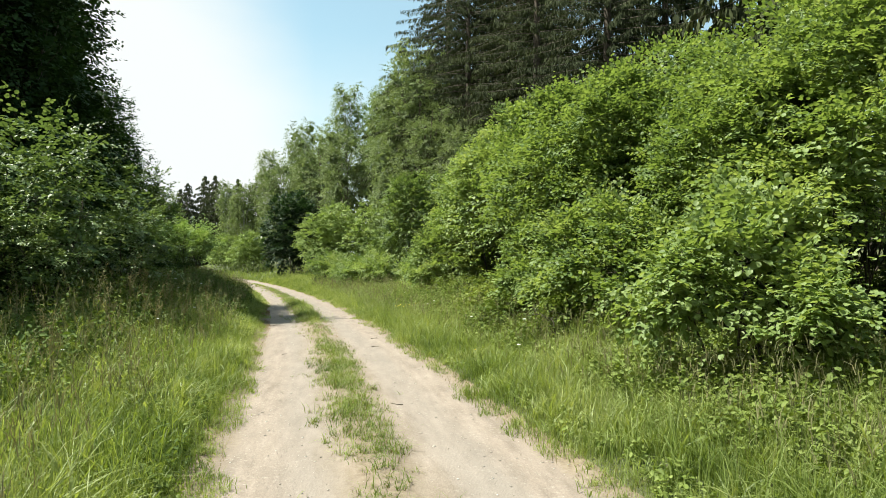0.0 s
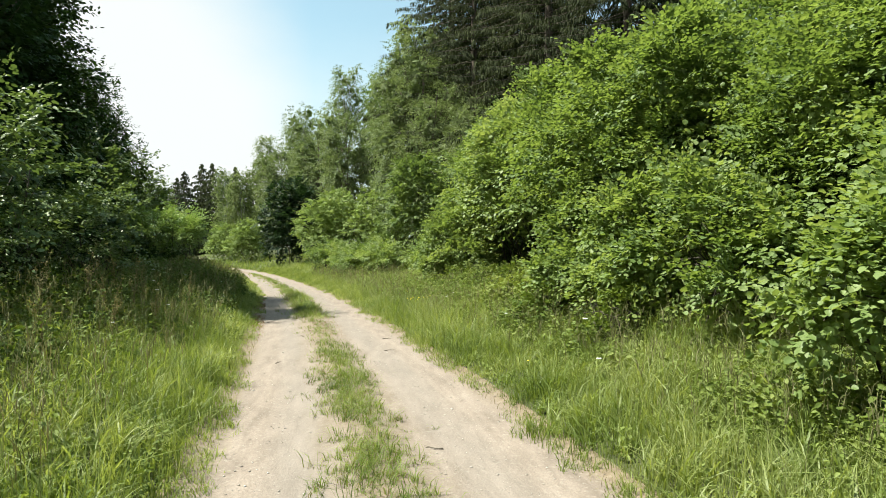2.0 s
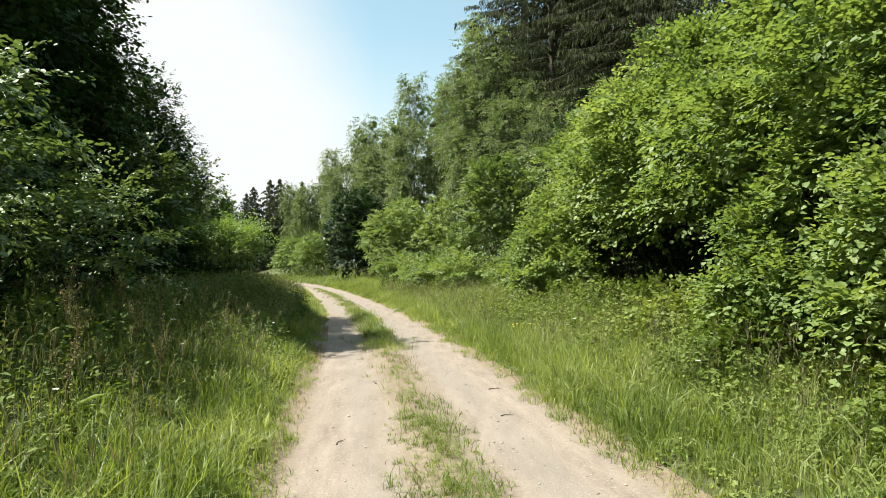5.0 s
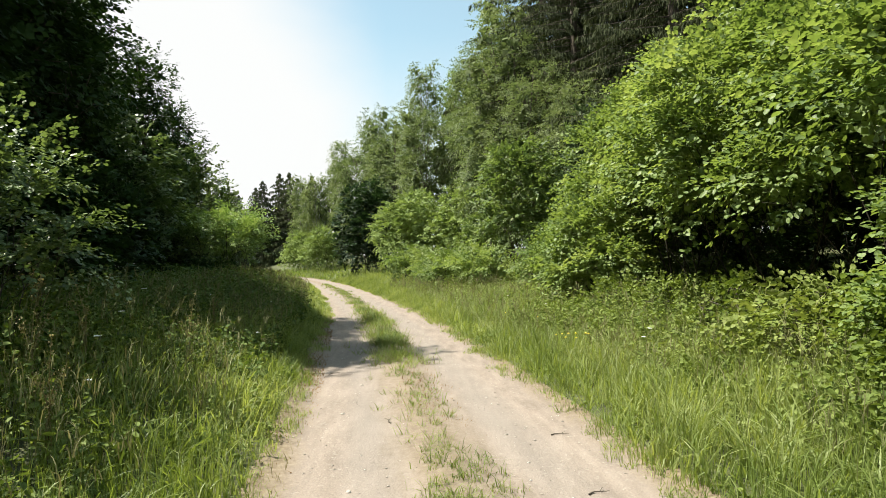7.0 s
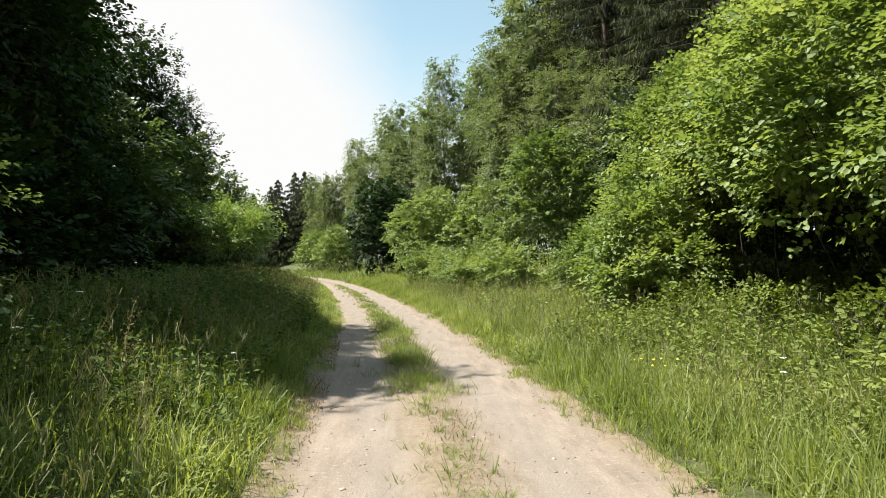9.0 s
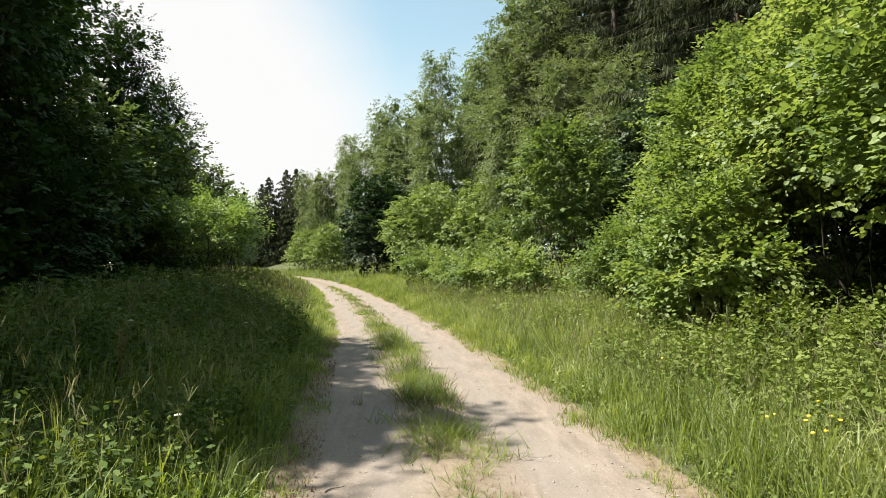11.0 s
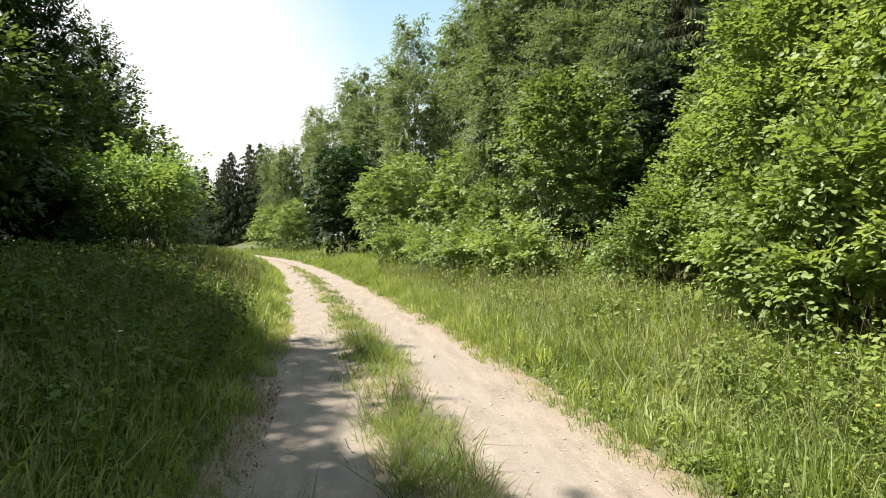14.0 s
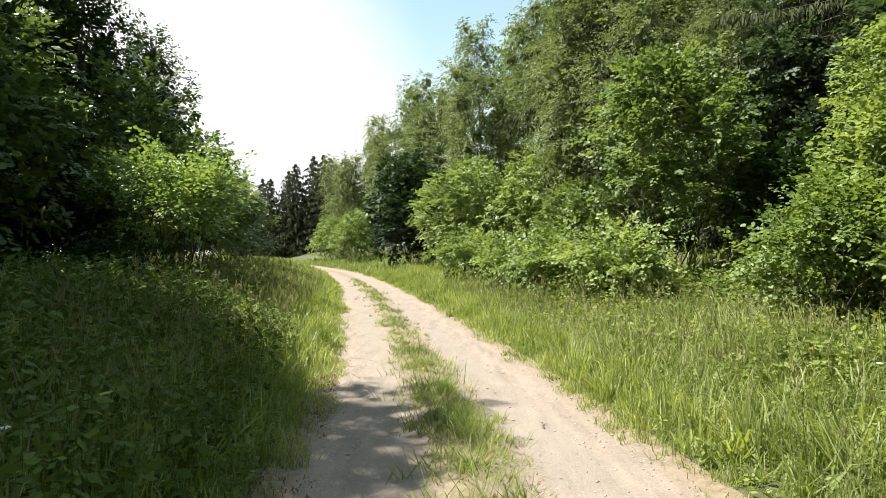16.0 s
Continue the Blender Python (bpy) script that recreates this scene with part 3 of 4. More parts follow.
def herbs(name, seed, u0, u1, y0, y1, count, tall0, tall1, label, size=0.075, leaf=None):
    """Nettle-like plants: upright stems with pairs of toothed leaves up to the tip."""
    rng = np.random.default_rng(seed)
    u, y = scatter(rng, count, u0, u1, y0, y1, 1.25)
    x = centre(y) + u
    keep = waves(x, y, 1.1, seed) > -0.45
    x, y = x[keep], y[keep]
    k = len(x)
    tall = rng.uniform(tall0, tall1, k) * (0.85 + 0.3 * waves(x, y, 0.7, 2)) * (0.78 + 0.3 * step(9, 18, y))
    z = height(x, y)
    tip = rng.normal(0, 0.10, (k, 2))
    bits = [blades(rng, x, y, tall, np.full(k, 0.008), np.full(k, 0.08))]
    P, A, N, L = [], [], [], []
    levels = 6
    for j in range(levels):
        for s in (0, 1, 2):
            f = (j + 0.6) / levels
            a = rng.uniform(0, 2 * np.pi, k)
            d = np.stack([np.cos(a), np.sin(a), rng.uniform(-0.9, 0.45, k)], -1)
            P.append(np.stack([x + tip[:, 0] * f, y + tip[:, 1] * f, z + tall * (0.15 + 0.85 * f)], -1) + d * 0.02)
            A.append(d)
            N.append(np.stack([-0.3 * np.cos(a), -0.3 * np.sin(a), np.ones(k)], -1) + rng.normal(0, 0.6, (k, 3)))
            L.append(size * rng.uniform(0.6, 1.35, k) * (1.15 - 0.5 * f))
    P, A, N, L = np.concatenate(P), np.concatenate(A), np.concatenate(N), np.concatenate(L)
    far = 1 + np.maximum(0, P[:, 1] - 18) / 25
    close = P[:, 1] < 15
    for sel, fine in ((close, True), (~close, False)):
        if sel.any():
            bits.append(leaves(P[sel], A[sel], N[sel], (L * far)[sel], (L * far)[sel] * 0.55, fine=fine))
    return stuff(name, mesh_of(name, *joined(bits), leaf or M_HERB), label, "undergrowth")


herbs("undergrowth", 41, -8.5, -3.2, 2, 36, 5000, 0.5, 1.0, "dense nettles and leafy weeds coloured dark for the shade below the trees", 0.085, M_HERB_SHADED)
herbs("weeds", 45, -4.4, -2.2, 6, 21, 450, 0.35, 0.85, "leafy weeds and vetches among the bank's grass", 0.06)
herbs("undergrowth", 42, 2.7, 7.0, 1.5, 36, 2500, 0.35, 0.75, "dense leafy weeds and brambles at the foot of the hazels")
herbs("undergrowth", 46, 2.7, 5.2, 3, 25, 2200, 0.45, 0.9, "pale green brambles and weeds before the hazels' shade", 0.085)
herbs("undergrowth", 47, 5.0, 9.5, 2, 32, 2200, 0.4, 0.85, "weeds coloured dark for the shade in the hollow under the hazels", 0.1, M_HERB_SHADED)
herbs("undergrowth", 48, -5.2, -1.9, 15, 29, 1200, 0.45, 0.9, "nettles and leafy weeds coloured dark for the shade on the bank", 0.08, M_HERB_SHADED)
herbs("weeds", 49, 2.4, 4.8, 1.5, 34, 3600, 0.25, 0.6, "small-leaved vetches and bedstraw in the verge grass", 0.05)
herbs("weeds", 50, -3.6, -1.6, 2, 24, 1200, 0.15, 0.4, "small-leaved vetches and bedstraw in the bank's grass", 0.05)
herbs("low_weeds", 43, -2.9, -1.6, 2, 24, 500, 0.12, 0.30, "low clover and plantain leaves in the grass", 0.05)
herbs("low_weeds", 44, 1.6, 2.9, 2, 24, 500, 0.12, 0.30, "low clover and plantain leaves in the grass", 0.05)


# ---- woody plants ----
def lobes_of(rng, count, rx, ry, z0, z1, spread=0.62, size=(0.34, 0.55), dome=False, taper=0.75):
    """Clumps that make up a crown: their middles and half-axes. A dome is widest at its foot, other crowns in the middle."""
    out = []
    for i in range(count):
        f = (i + 0.5) / count
        h = z0 + (z1 - z0) * (0.12 + 0.76 * f)
        ring = math.sqrt(1 - 0.97 * f ** 1.25) if dome else math.sqrt(max(0.05, 1 - (2 * f - 0.95) ** 2 * taper))
        a = i * 2.4 + rng.uniform(-0.6, 0.6)
        d = spread * ring * rng.uniform(0.55, 1.1)
        s = rng.uniform(*size) * (0.75 + 0.35 * ring)
        out.append((np.array([rx * d * math.cos(a), ry * d * math.sin(a), h]), np.array([rx * s, ry * s, min((z1 - z0) * 0.30, 0.5 * (rx + ry) * s * 0.9)])))
    low, high = min(c[2] - a[2] for c, a in out), max(c[2] + a[2] for c, a in out)
    wide = max(math.hypot(c[0] / rx, c[1] / ry) + a[0] / rx for c, a in out)
    k = (z1 - z0) / (high - low)
    return [(np.array([c[0] / wide, c[1] / wide, z0 + (c[2] - low) * k]), np.array([a[0] / wide, a[1] / wide, a[2] * k])) for c, a in out]


def holes(p, size):
    """A smooth value from -1 to 1 over space, with hollows about size metres apart."""
    q = p * (2 * math.pi / size) * [1, 1, 1.6]
    x, y, z = q[:, 0], q[:, 1], q[:, 2]
    return (np.sin(x + 1.7 * np.sin(0.6 * y + 0.4 * z)) + np.sin(1.1 * y + 1.5 * np.sin(0.7 * z - 0.5 * x) + 2) + np.sin(1.2 * z + 1.6 * np.sin(0.8 * x + 0.3 * y) + 4)) / 3


def crown_mesh(name, rng, lobes, sprays, per, leaf, width, material, fine=True, droop=0.1, spray_len=0.6, flat=0.75, inner=0.55, topside=0.0, gap=-0.25, ragged=0.2, hollow=1.25):
    """Leafy shoots over the clumps: each a twig with two ranks of leaves, held level or hanging, with dark hollows between."""
    areas = np.array([(a[0] * a[1] + a[1] * a[2] + a[0] * a[2]) for c, a in lobes])
    which = rng.choice(len(lobes), sprays, p=areas / areas.sum())
    C = np.array([c for c, a in lobes])[which]
    S = np.array([a for c, a in lobes])[which]
    d = unit(unit(rng.normal(0, 1, (sprays, 3))) + [0, 0, topside])
    r = inner + (1.08 - inner) * rng.random((sprays, 1)) ** 0.55
    base = C + S * d * r
    # none buried deep in a neighbouring clump, few in the hollows
    out = holes(base, hollow) < gap - 0.3 * rng.random(sprays)
    for c, a in lobes:
        out |= (((base - c) / a) ** 2).sum(1) < 0.30
    base, d = base[~out], d[~out]
    k = len(base)
    mid = np.mean([c for c, a in lobes], axis=0)
    outward = unit(unit(base - mid) * 0.6 + d * 0.7)
    head = unit(outward * [1, 1, 0.45] + rng.normal(0, 0.30, (k, 3)) - [0, 0, droop - 0.35 * topside])
    nor = unit(np.array([0, 0, 1.0]) * flat + outward * (1 - flat * 0.6) + rng.normal(0, 0.18, (k, 3)))
    side = unit(np.cross(head, nor))
    nor = np.cross(side, head)
    P, A, N, L = [], [], [], []
    reach = spray_len * rng.uniform(0.55, 1.25, k) * np.where(rng.random(k) < 0.1, 1.4 if topside else 1.0, 1.0)
    for j in range(per):
        f = (j + rng.random(k)) / per
        s = 1 if j % 2 else -1
        sag = -(f ** 2)[:, None] * reach[:, None] * droop * np.array([0, 0, 1.0])
        spread = rng.normal(0, 0.16, k) * reach * (1.15 - f)
        pt = base + head * (f * reach)[:, None] + sag + side * spread[:, None] + rng.normal(0, 0.045 * spray_len, (k, 3))
        dirn = unit(head * rng.uniform(0.35, 0.9, (k, 1)) + side * s * rng.uniform(0.4, 1.0, (k, 1)) + rng.normal(0, 0.2, (k, 3)) - [0, 0, droop * 1.5])
        P.append(pt)
        A.append(dirn)
        N.append(nor + rng.normal(0, ragged, (k, 3)))
        L.append(leaf * rng.uniform(0.7, 1.3, k) * (1.1 - 0.3 * f))
    P, A, N, L = np.concatenate(P), np.concatenate(A), np.concatenate(N), np.concatenate(L)
    bits = [leaves(P, A, N, L, L * width, fine=fine)]
    # larger overlapping leaf clusters in the shaded heart of the crown
    q = max(100, sprays // 2)
    w = rng.choice(len(lobes), q, p=areas / areas.sum())
    heart = np.array([c for c, a in lobes])[w] + np.array([a for c, a in lobes])[w] * unit(rng.normal(0, 1, (q, 3))) * 0.45 * rng.random((q, 1)) ** 0.4
    big = np.mean(areas) ** 0.5 * 0.2 * rng.uniform(0.6, 1.2, q)
    if topside:
        big = np.minimum(big, leaf * rng.uniform(1.0, 1.6, q))
    bits.append(leaves(heart, rng.normal(0, 1, (q, 3)), rng.normal(0, 1, (q, 3)), big, big * 0.9, fine=False))
    return mesh_of(name, *joined(bits), material)


def curve_path(a, b, r0, r1, bow, rng, n=6):
    a, b = np.array(a, float), np.array(b, float)
    off = rng.normal(0, bow, 3)
    pts = []
    for i in range(n + 1):
        f = i / n
        pts.append((a + (b - a) * f + off * math.sin(f * math.pi) + np.array([0, 0, 1.0]) * bow * math.sin(f * math.pi), r0 + (r1 - r0) * f))
    return pts


def make_bush(name, seed, label, rx, ry, tall, foliage, lobes=9, sprays=1300, per=12, leaf=0.12, width=0.78, fine=True, z0=0.35, stems=9, droop=0.1, spray_len=0.6, flat=0.75, group="", inner=0.55, topside=0.35, spread=0.68, lobe=(0.28, 0.5), plate=1.0, dome=True, gap=-0.25):
    """A shrub of many stems rising from one stool, arching outwards."""
    rng = np.random.default_rng(seed)
    lb = [(c, a * np.array([1, 1, plate])) for c, a in lobes_of(rng, lobes, rx, ry, z0, tall, spread, lobe, dome)]
    bush = thing(name, label, "bush", group)
    for i in range(stems):
        paths = []
        c, a = lb[i % len(lb)]
        foot = np.array([rng.normal(0, rx * 0.10), rng.normal(0, ry * 0.10), -0.3])
        tip = c + a * rng.uniform(-0.3, 0.6, 3)
        path = curve_path(foot, tip, rng.uniform(0.012, 0.028), 0.006, 0.25, rng)
        paths.append(path)
        for j in range(4):
            p, r = path[rng.integers(2, len(path))]
            paths.append(curve_path(p, c + a * unit(rng.normal(0, 1, 3)) * 0.85, r * 0.6, 0.004, 0.1, rng, 3))
        part("stem", mesh_of("stem", *tubes(paths, 5), M_STEM, True), bush, "thin dark brown stem")
    part("foliage", crown_mesh("foliage", rng, lb, sprays, per, leaf, width, foliage, fine, droop, spray_len, flat, inner, topside, gap), bush)
    return bush


def make_tree(name, seed, label, rx, ry, z0, tall, foliage, bark, lobes=16, sprays=1500, per=10, leaf=0.16, width=0.7, fine=False, trunk=0.2, droop=0.1, spray_len=0.8, flat=0.6, group="", inner=0.55, spread=0.62, lobe=(0.34, 0.55), taper=0.75):
    """A broadleaved tree: tapered trunk, limbs to every clump of the crown, leaves."""
    rng = np.random.default_rng(seed)
    lb = lobes_of(rng, lobes, rx, ry, z0, tall, spread, lobe, taper=taper)
    tree = thing(name, label, "tree", group)
    top = np.array([rng.normal(0, 0.2), rng.normal(0, 0.2), tall * 0.93])
    main = curve_path((0, 0, -0.4), top, trunk, trunk * 0.12, 0.25, rng, 10)
    paths = [main]
    for c, a in lb:
        i = int(np.clip(c[2] / tall * 10 - 1.5, 1, 8))
        p, r = main[i]
        limb = curve_path(p, c + a * 0.3, r * 0.5, 0.02, 0.25, rng, 5)
        paths.append(limb)
        for j in range(4):
            q, s = limb[rng.integers(2, 6)]
            paths.append(curve_path(q, c + a * unit(rng.normal(0, 1, 3)) * 0.8, s * 0.6, 0.008, 0.12, rng, 3))
    part("trunk", mesh_of("trunk", *tubes(paths, 6), bark, True), tree)
    part("crown", crown_mesh("crown", rng, lb, sprays, per, leaf, width, foliage, fine, droop, spray_len, flat, inner, gap=-0.27, ragged=0.26, hollow=2.6), tree)
    return tree


def make_spruce(name, seed, label, radius, tall, whorls=34, twigs=26, z0=1.2, leaf=0.34, group="", thin=0.3):
    """A spruce: straight trunk, whorls of sagging branches, hanging needle twigs."""
    rng = np.random.default_rng(seed)
    tree = thing(name, label, "tree", group)
    paths = [[(np.array([0, 0, -0.4 + (tall + 0.4) * f]), 0.30 * (1 - f) * tall / 24 + 0.015) for f in np.linspace(0, 1, 10)]]
    P, A, N, L = [], [], [], []
    for w in range(whorls):
        f = w / (whorls - 1)
        z = z0 + (tall - z0) * f ** 0.92
        reach = radius * (1 - f) ** 0.8 * rng.uniform(0.8, 1.1) + 0.25
        for b in range(8):
            a = b * 0.785 + w * 0.5 + rng.uniform(-0.3, 0.3)
            z = z0 + (tall - z0) * min(0.995, max(0.0, f + rng.uniform(-0.6, 0.6) / whorls)) ** 0.92
            r = reach * rng.uniform(0.7, 1.12)
            d = np.array([math.cos(a), math.sin(a), 0])
            sag = 0.28 * r
            pts = [(np.array([0, 0, z]) + d * r * g + np.array([0, 0, -sag * (g ** 1.3) + 0.16 * r * max(0, g - 0.7)]), 0.03 * (1 - g) + 0.006) for g in np.linspace(0, 1, 5)]
            paths.append(pts)
            k = max(6, int(twigs * r / radius) + 4)
            g = rng.uniform(0.12, 1.03, k)
            base = np.array([0, 0, z]) + d * (r * g)[:, None] + np.stack([0 * g, 0 * g, -sag * g ** 1.3 + 0.16 * r * np.maximum(0, g - 0.7)], -1)
            s = np.where(rng.random(k) < 0.5, -1, 1)
            sd = np.cross(d, [0, 0, 1.0])
            along = d * rng.uniform(0.1, 0.6, (k, 1)) + sd * (s * rng.uniform(0.1, 0.6, k))[:, None] + np.array([0, 0, -1.0]) * rng.uniform(0.7, 2.4, (k, 1))
            for q in range(2):
                P.append(base + rng.normal(0, 0.05, (k, 3)))
                A.append(along + rng.normal(0, 0.25, (k, 3)))
                N.append(rng.normal(0, 0.7, (k, 3)) + d * 0.5 + [0, 0, 0.3])
                L.append(leaf * rng.uniform(0.6, 1.4, k) * (0.55 + 0.6 * (1 - f)))
    P, A, N, L = np.concatenate(P), np.concatenate(A), np.concatenate(N), np.concatenate(L)
    part("trunk", mesh_of("trunk", *tubes(paths, 5), M_BARK, True), tree)
    part("crown", mesh_of("crown", *leaves(P, A, N, L, L * thin, fine=False), M_SPRUCE), tree)
    return tree


def plant(ob, spots):
    """Sets a plant at the first spot (x, y, turn, size) and copies of it at the others."""
    first = None
    for x, y, turn, size in spots:
        m = pose(x, y, float(height(x, y)) - 0.05, 0, 0, turn)
        if first is None:
            ob.matrix_basis = m
            ob.scale = (size, size, size)
            first = ob
        else:
            c = copy_thing(ob, m)
            c.scale = (size, size, size)


# hazel hedge along the right of the track
HZ = "hazels beside the track"
hz_a = make_bush("hazel_bush", 101, "tall bright green hazel bush with broad layered leaves", 2.7, 2.7, 6.0, M_HAZEL, lobes=18, topside=0.75, lobe=(0.17, 0.36), spread=0.8, leaf=0.098, sprays=4100, per=13, spray_len=0.58, z0=1.25, flat=0.75, gap=-0.05, group=HZ)
plant(hz_a, [(6.2, 11.8, 0, 0.84), (6.3, 18.2, 140, 1.0), (6.7, 25.4, 250, 0.97), (6.7, 9.3, 70, 0.72)])
hz_b = make_bush("hazel_bush", 102, "tall bright green hazel bush with broad layered leaves", 2.6, 2.6, 5.8, M_HAZEL, lobes=17, topside=0.75, lobe=(0.17, 0.36), spread=0.8, leaf=0.098, sprays=3900, per=13, spray_len=0.58, z0=1.25, flat=0.75, gap=-0.05, group=HZ)
plant(hz_b, [(6.0, 15.0, 0, 0.95), (6.4, 21.9, 120, 1.0), (7.4, 7.2, 215, 0.78), (8.5, 28.7, 45, 0.97)])
hz_c = make_bush("hazel_bush", 103, "low spreading yellow-green hazel bush at the verge", 1.35, 1.4, 2.4, M_HAZEL, lobes=12, topside=0.6, lobe=(0.18, 0.36), spread=0.82, leaf=0.084, sprays=1100, per=13, spray_len=0.5, flat=0.65, gap=-0.06, group=HZ)
plant(hz_c, [(4.6, 6.0, 0, 0.88), (4.9, 9.3, 80, 0.95), (4.7, 12.9, 160, 0.9), (4.1, 22.0, 220, 1.05), (5.3, 24.4, 300, 1.0), (5.7, 27.4, 140, 1.25), (5.3, 2.6, 100, 0.9), (4.8, 11.0, 200, 0.95)])
hz_d = make_bush("hazel_bush", 104, "tall hazel bush on the slope behind the front row", 3.0, 3.0, 6.4, M_HAZEL, lobes=17, sprays=2300, per=12, leaf=0.115, spray_len=0.65, fine=False, topside=0.5, lobe=(0.2, 0.4), spread=0.8, gap=-0.08, group=HZ)
plant(hz_d, [(9.6, 9.8, 0, 0.98), (9.5, 14.6, 90, 0.98), (9.9, 20.0, 200, 0.95), (10.8, 26.0, 310, 0.85), (10.8, 4.6, 30, 1.0), (8.4, -1.5, 80, 0.9)])

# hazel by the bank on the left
hl = make_bush("hazel_bush", 105, "hazel bush with sunlit upper leaves over deep shade, coloured darker for it", 1.9, 2.1, 4.5, M_HAZEL_DARKENED, lobes=12, topside=0.3, lobe=(0.28, 0.42), spread=0.8, leaf=0.098, sprays=250, per=30, spray_len=0.85, inner=0.3, plate=0.22, flat=1.0, z0=0.9, dome=False, group="hazels on the bank")
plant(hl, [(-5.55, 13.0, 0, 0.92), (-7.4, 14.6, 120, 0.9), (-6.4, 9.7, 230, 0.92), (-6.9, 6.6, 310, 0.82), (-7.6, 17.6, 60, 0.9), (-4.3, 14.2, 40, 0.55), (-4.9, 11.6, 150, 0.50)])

# brambles at the hedge's foot
bm_ = make_bush("bramble_patch", 114, "low bramble patch with pale green leaves at the hedge's foot", 0.95, 1.1, 0.95, M_HERB, lobes=9, sprays=260, per=12, leaf=0.075, z0=0.0, spray_len=0.4, topside=0.6, flat=0.7, lobe=(0.22, 0.42), spread=0.8, group="brambles along the hedge")
plant(bm_, [(4.3, 14.6, 0, 1.0), (4.4, 16.5, 100, 0.9), (4.3, 18.4, 200, 0.85), (4.0, 12.4, 310, 0.9), (3.9, 20.0, 60, 0.85), (4.0, 9.9, 150, 0.85)])

# shrubs further along
r3 = make_bush("round_shrub", 106, "rounded mid-green shrub standing clear of the hedge", 2.9, 2.9, 6.5, M_SHRUB, lobes=20, sprays=1700, per=15, leaf=0.128, lobe=(0.18, 0.36), spread=0.8, topside=0.6, flat=0.6, gap=0.0, z0=1.5)
plant(r3, [(4.9, 34.8, 0, 0.93)])
yb = make_bush("low_shrub", 107, "low bright green shrub reaching over the verge", 1.5, 2.0, 2.5, M_HAZEL, lobes=12, sprays=700, per=16, leaf=0.088, lobe=(0.18, 0.36), spread=0.82, topside=0.6, flat=0.5)
plant(yb, [(4.45, 27.1, 0, 0.88)])
yl = make_bush("lime_shrub", 111, "sunlit lime-green shrub before the dark wood", 1.15, 1.4, 3.5, M_LIME, lobes=10, sprays=330, per=22, leaf=0.105, z0=1.5, spray_len=1.0, flat=1.0, topside=0.7, lobe=(0.2, 0.36), spread=0.85, dome=False, plate=0.45)
plant(yl, [(-6.5, 31.2, 0, 0.84), (-8.4, 33.8, 80, 0.88)])
ms = make_bush("wood_edge_shrub", 112, "sunlit green shrub at the edge of the wood", 2.3, 2.5, 5.4, M_HAZEL_DARKENED, lobes=14, sprays=750, per=18, leaf=0.14, fine=False, group="shrubs along the wood's edge")
# The second one is added to stand in for sunlit leaf tops on the oaks.
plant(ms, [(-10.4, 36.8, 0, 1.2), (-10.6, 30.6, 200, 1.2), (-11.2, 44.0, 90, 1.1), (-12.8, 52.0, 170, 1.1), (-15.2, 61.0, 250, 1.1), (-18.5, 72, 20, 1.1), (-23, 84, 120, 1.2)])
lb_ = make_bush("low_shrub", 108, "low leafy green shrub at the end of the verge", 1.25, 1.25, 1.7, M_HAZEL, lobes=9, sprays=450, per=16, leaf=0.09, topside=0.5, flat=0.5)
plant(lb_, [(2.7, 31.8, 0, 1.0), (1.7, 34.6, 90, 1.0), (1.2, 38.5, 200, 1.0), (0.2, 44.0, 20, 1.2)])
pb = make_bush("pale_shrub", 109, "pale green dome-shaped shrub at the bend", 3.8, 3.8, 6.2, M_PALEBUSH, lobes=20, sprays=1500, per=10, leaf=0.24, width=0.6, fine=False, flat=0.5, inner=0.7)
plant(pb, [(0.6, 53, 0, 1.0), (4.4, 51, 130, 0.95), (-10.5, 88, 60, 0.95), (4.4, 44.5, 220, 0.55), (-16, 104, 150, 1.0)])
db = make_bush("dark_shrub", 110, "dark blue-green rounded shrub at the bend", 3.3, 3.3, 8.8, M_DARKBUSH, lobes=20, sprays=1800, per=10, leaf=0.27, fine=False)
plant(db, [(-3.6, 67, 0, 1.0)])
gb = make_bush("grey_green_shrub", 113, "tall grey-green broad-leaved shrub behind the hedge", 2.4, 2.4, 7.6, M_ALDER, lobes=18, sprays=1300, per=14, leaf=0.15, lobe=(0.2, 0.4), spread=0.8, topside=0.4, flat=0.6, gap=-0.08)
plant(gb, [(8.9, 36.6, 0, 0.95), (9.8, 33.0, 140, 0.95)])

# tall willows and birches behind the bend
BT = "trees behind the bend"
wi = make_tree("willow_tree", 201, "tall grey-green willow with a loose crown", 4.6, 4.6, 0.8, 18, M_WILLOW, M_BARK, lobes=26, sprays=3300, per=10, leaf=0.21, width=0.55, droop=0.15, flat=0.5, spread=0.8, lobe=(0.24, 0.5), taper=0.4, group=BT)
plant(wi, [(2.0, 66, 0, 0.84), (8.8, 60, 70, 1.05), (-1.0, 78, 140, 0.97), (12.0, 55, 200, 1.1), (-6.0, 86, 250, 0.85)])
wi2 = make_tree("willow_tree", 203, "bushy grey-green willow with fine leaves before the spruces", 3.6, 3.6, 0.6, 14, M_WILLOW, M_BARK, lobes=26, sprays=2900, per=14, leaf=0.148, width=0.55, droop=0.15, flat=0.5, spread=0.8, lobe=(0.24, 0.5), taper=0.45, group=BT)
plant(wi2, [(6.6, 47, 0, 1.12), (8.6, 38.8, 120, 0.68), (7.6, 42.4, 230, 0.84)])
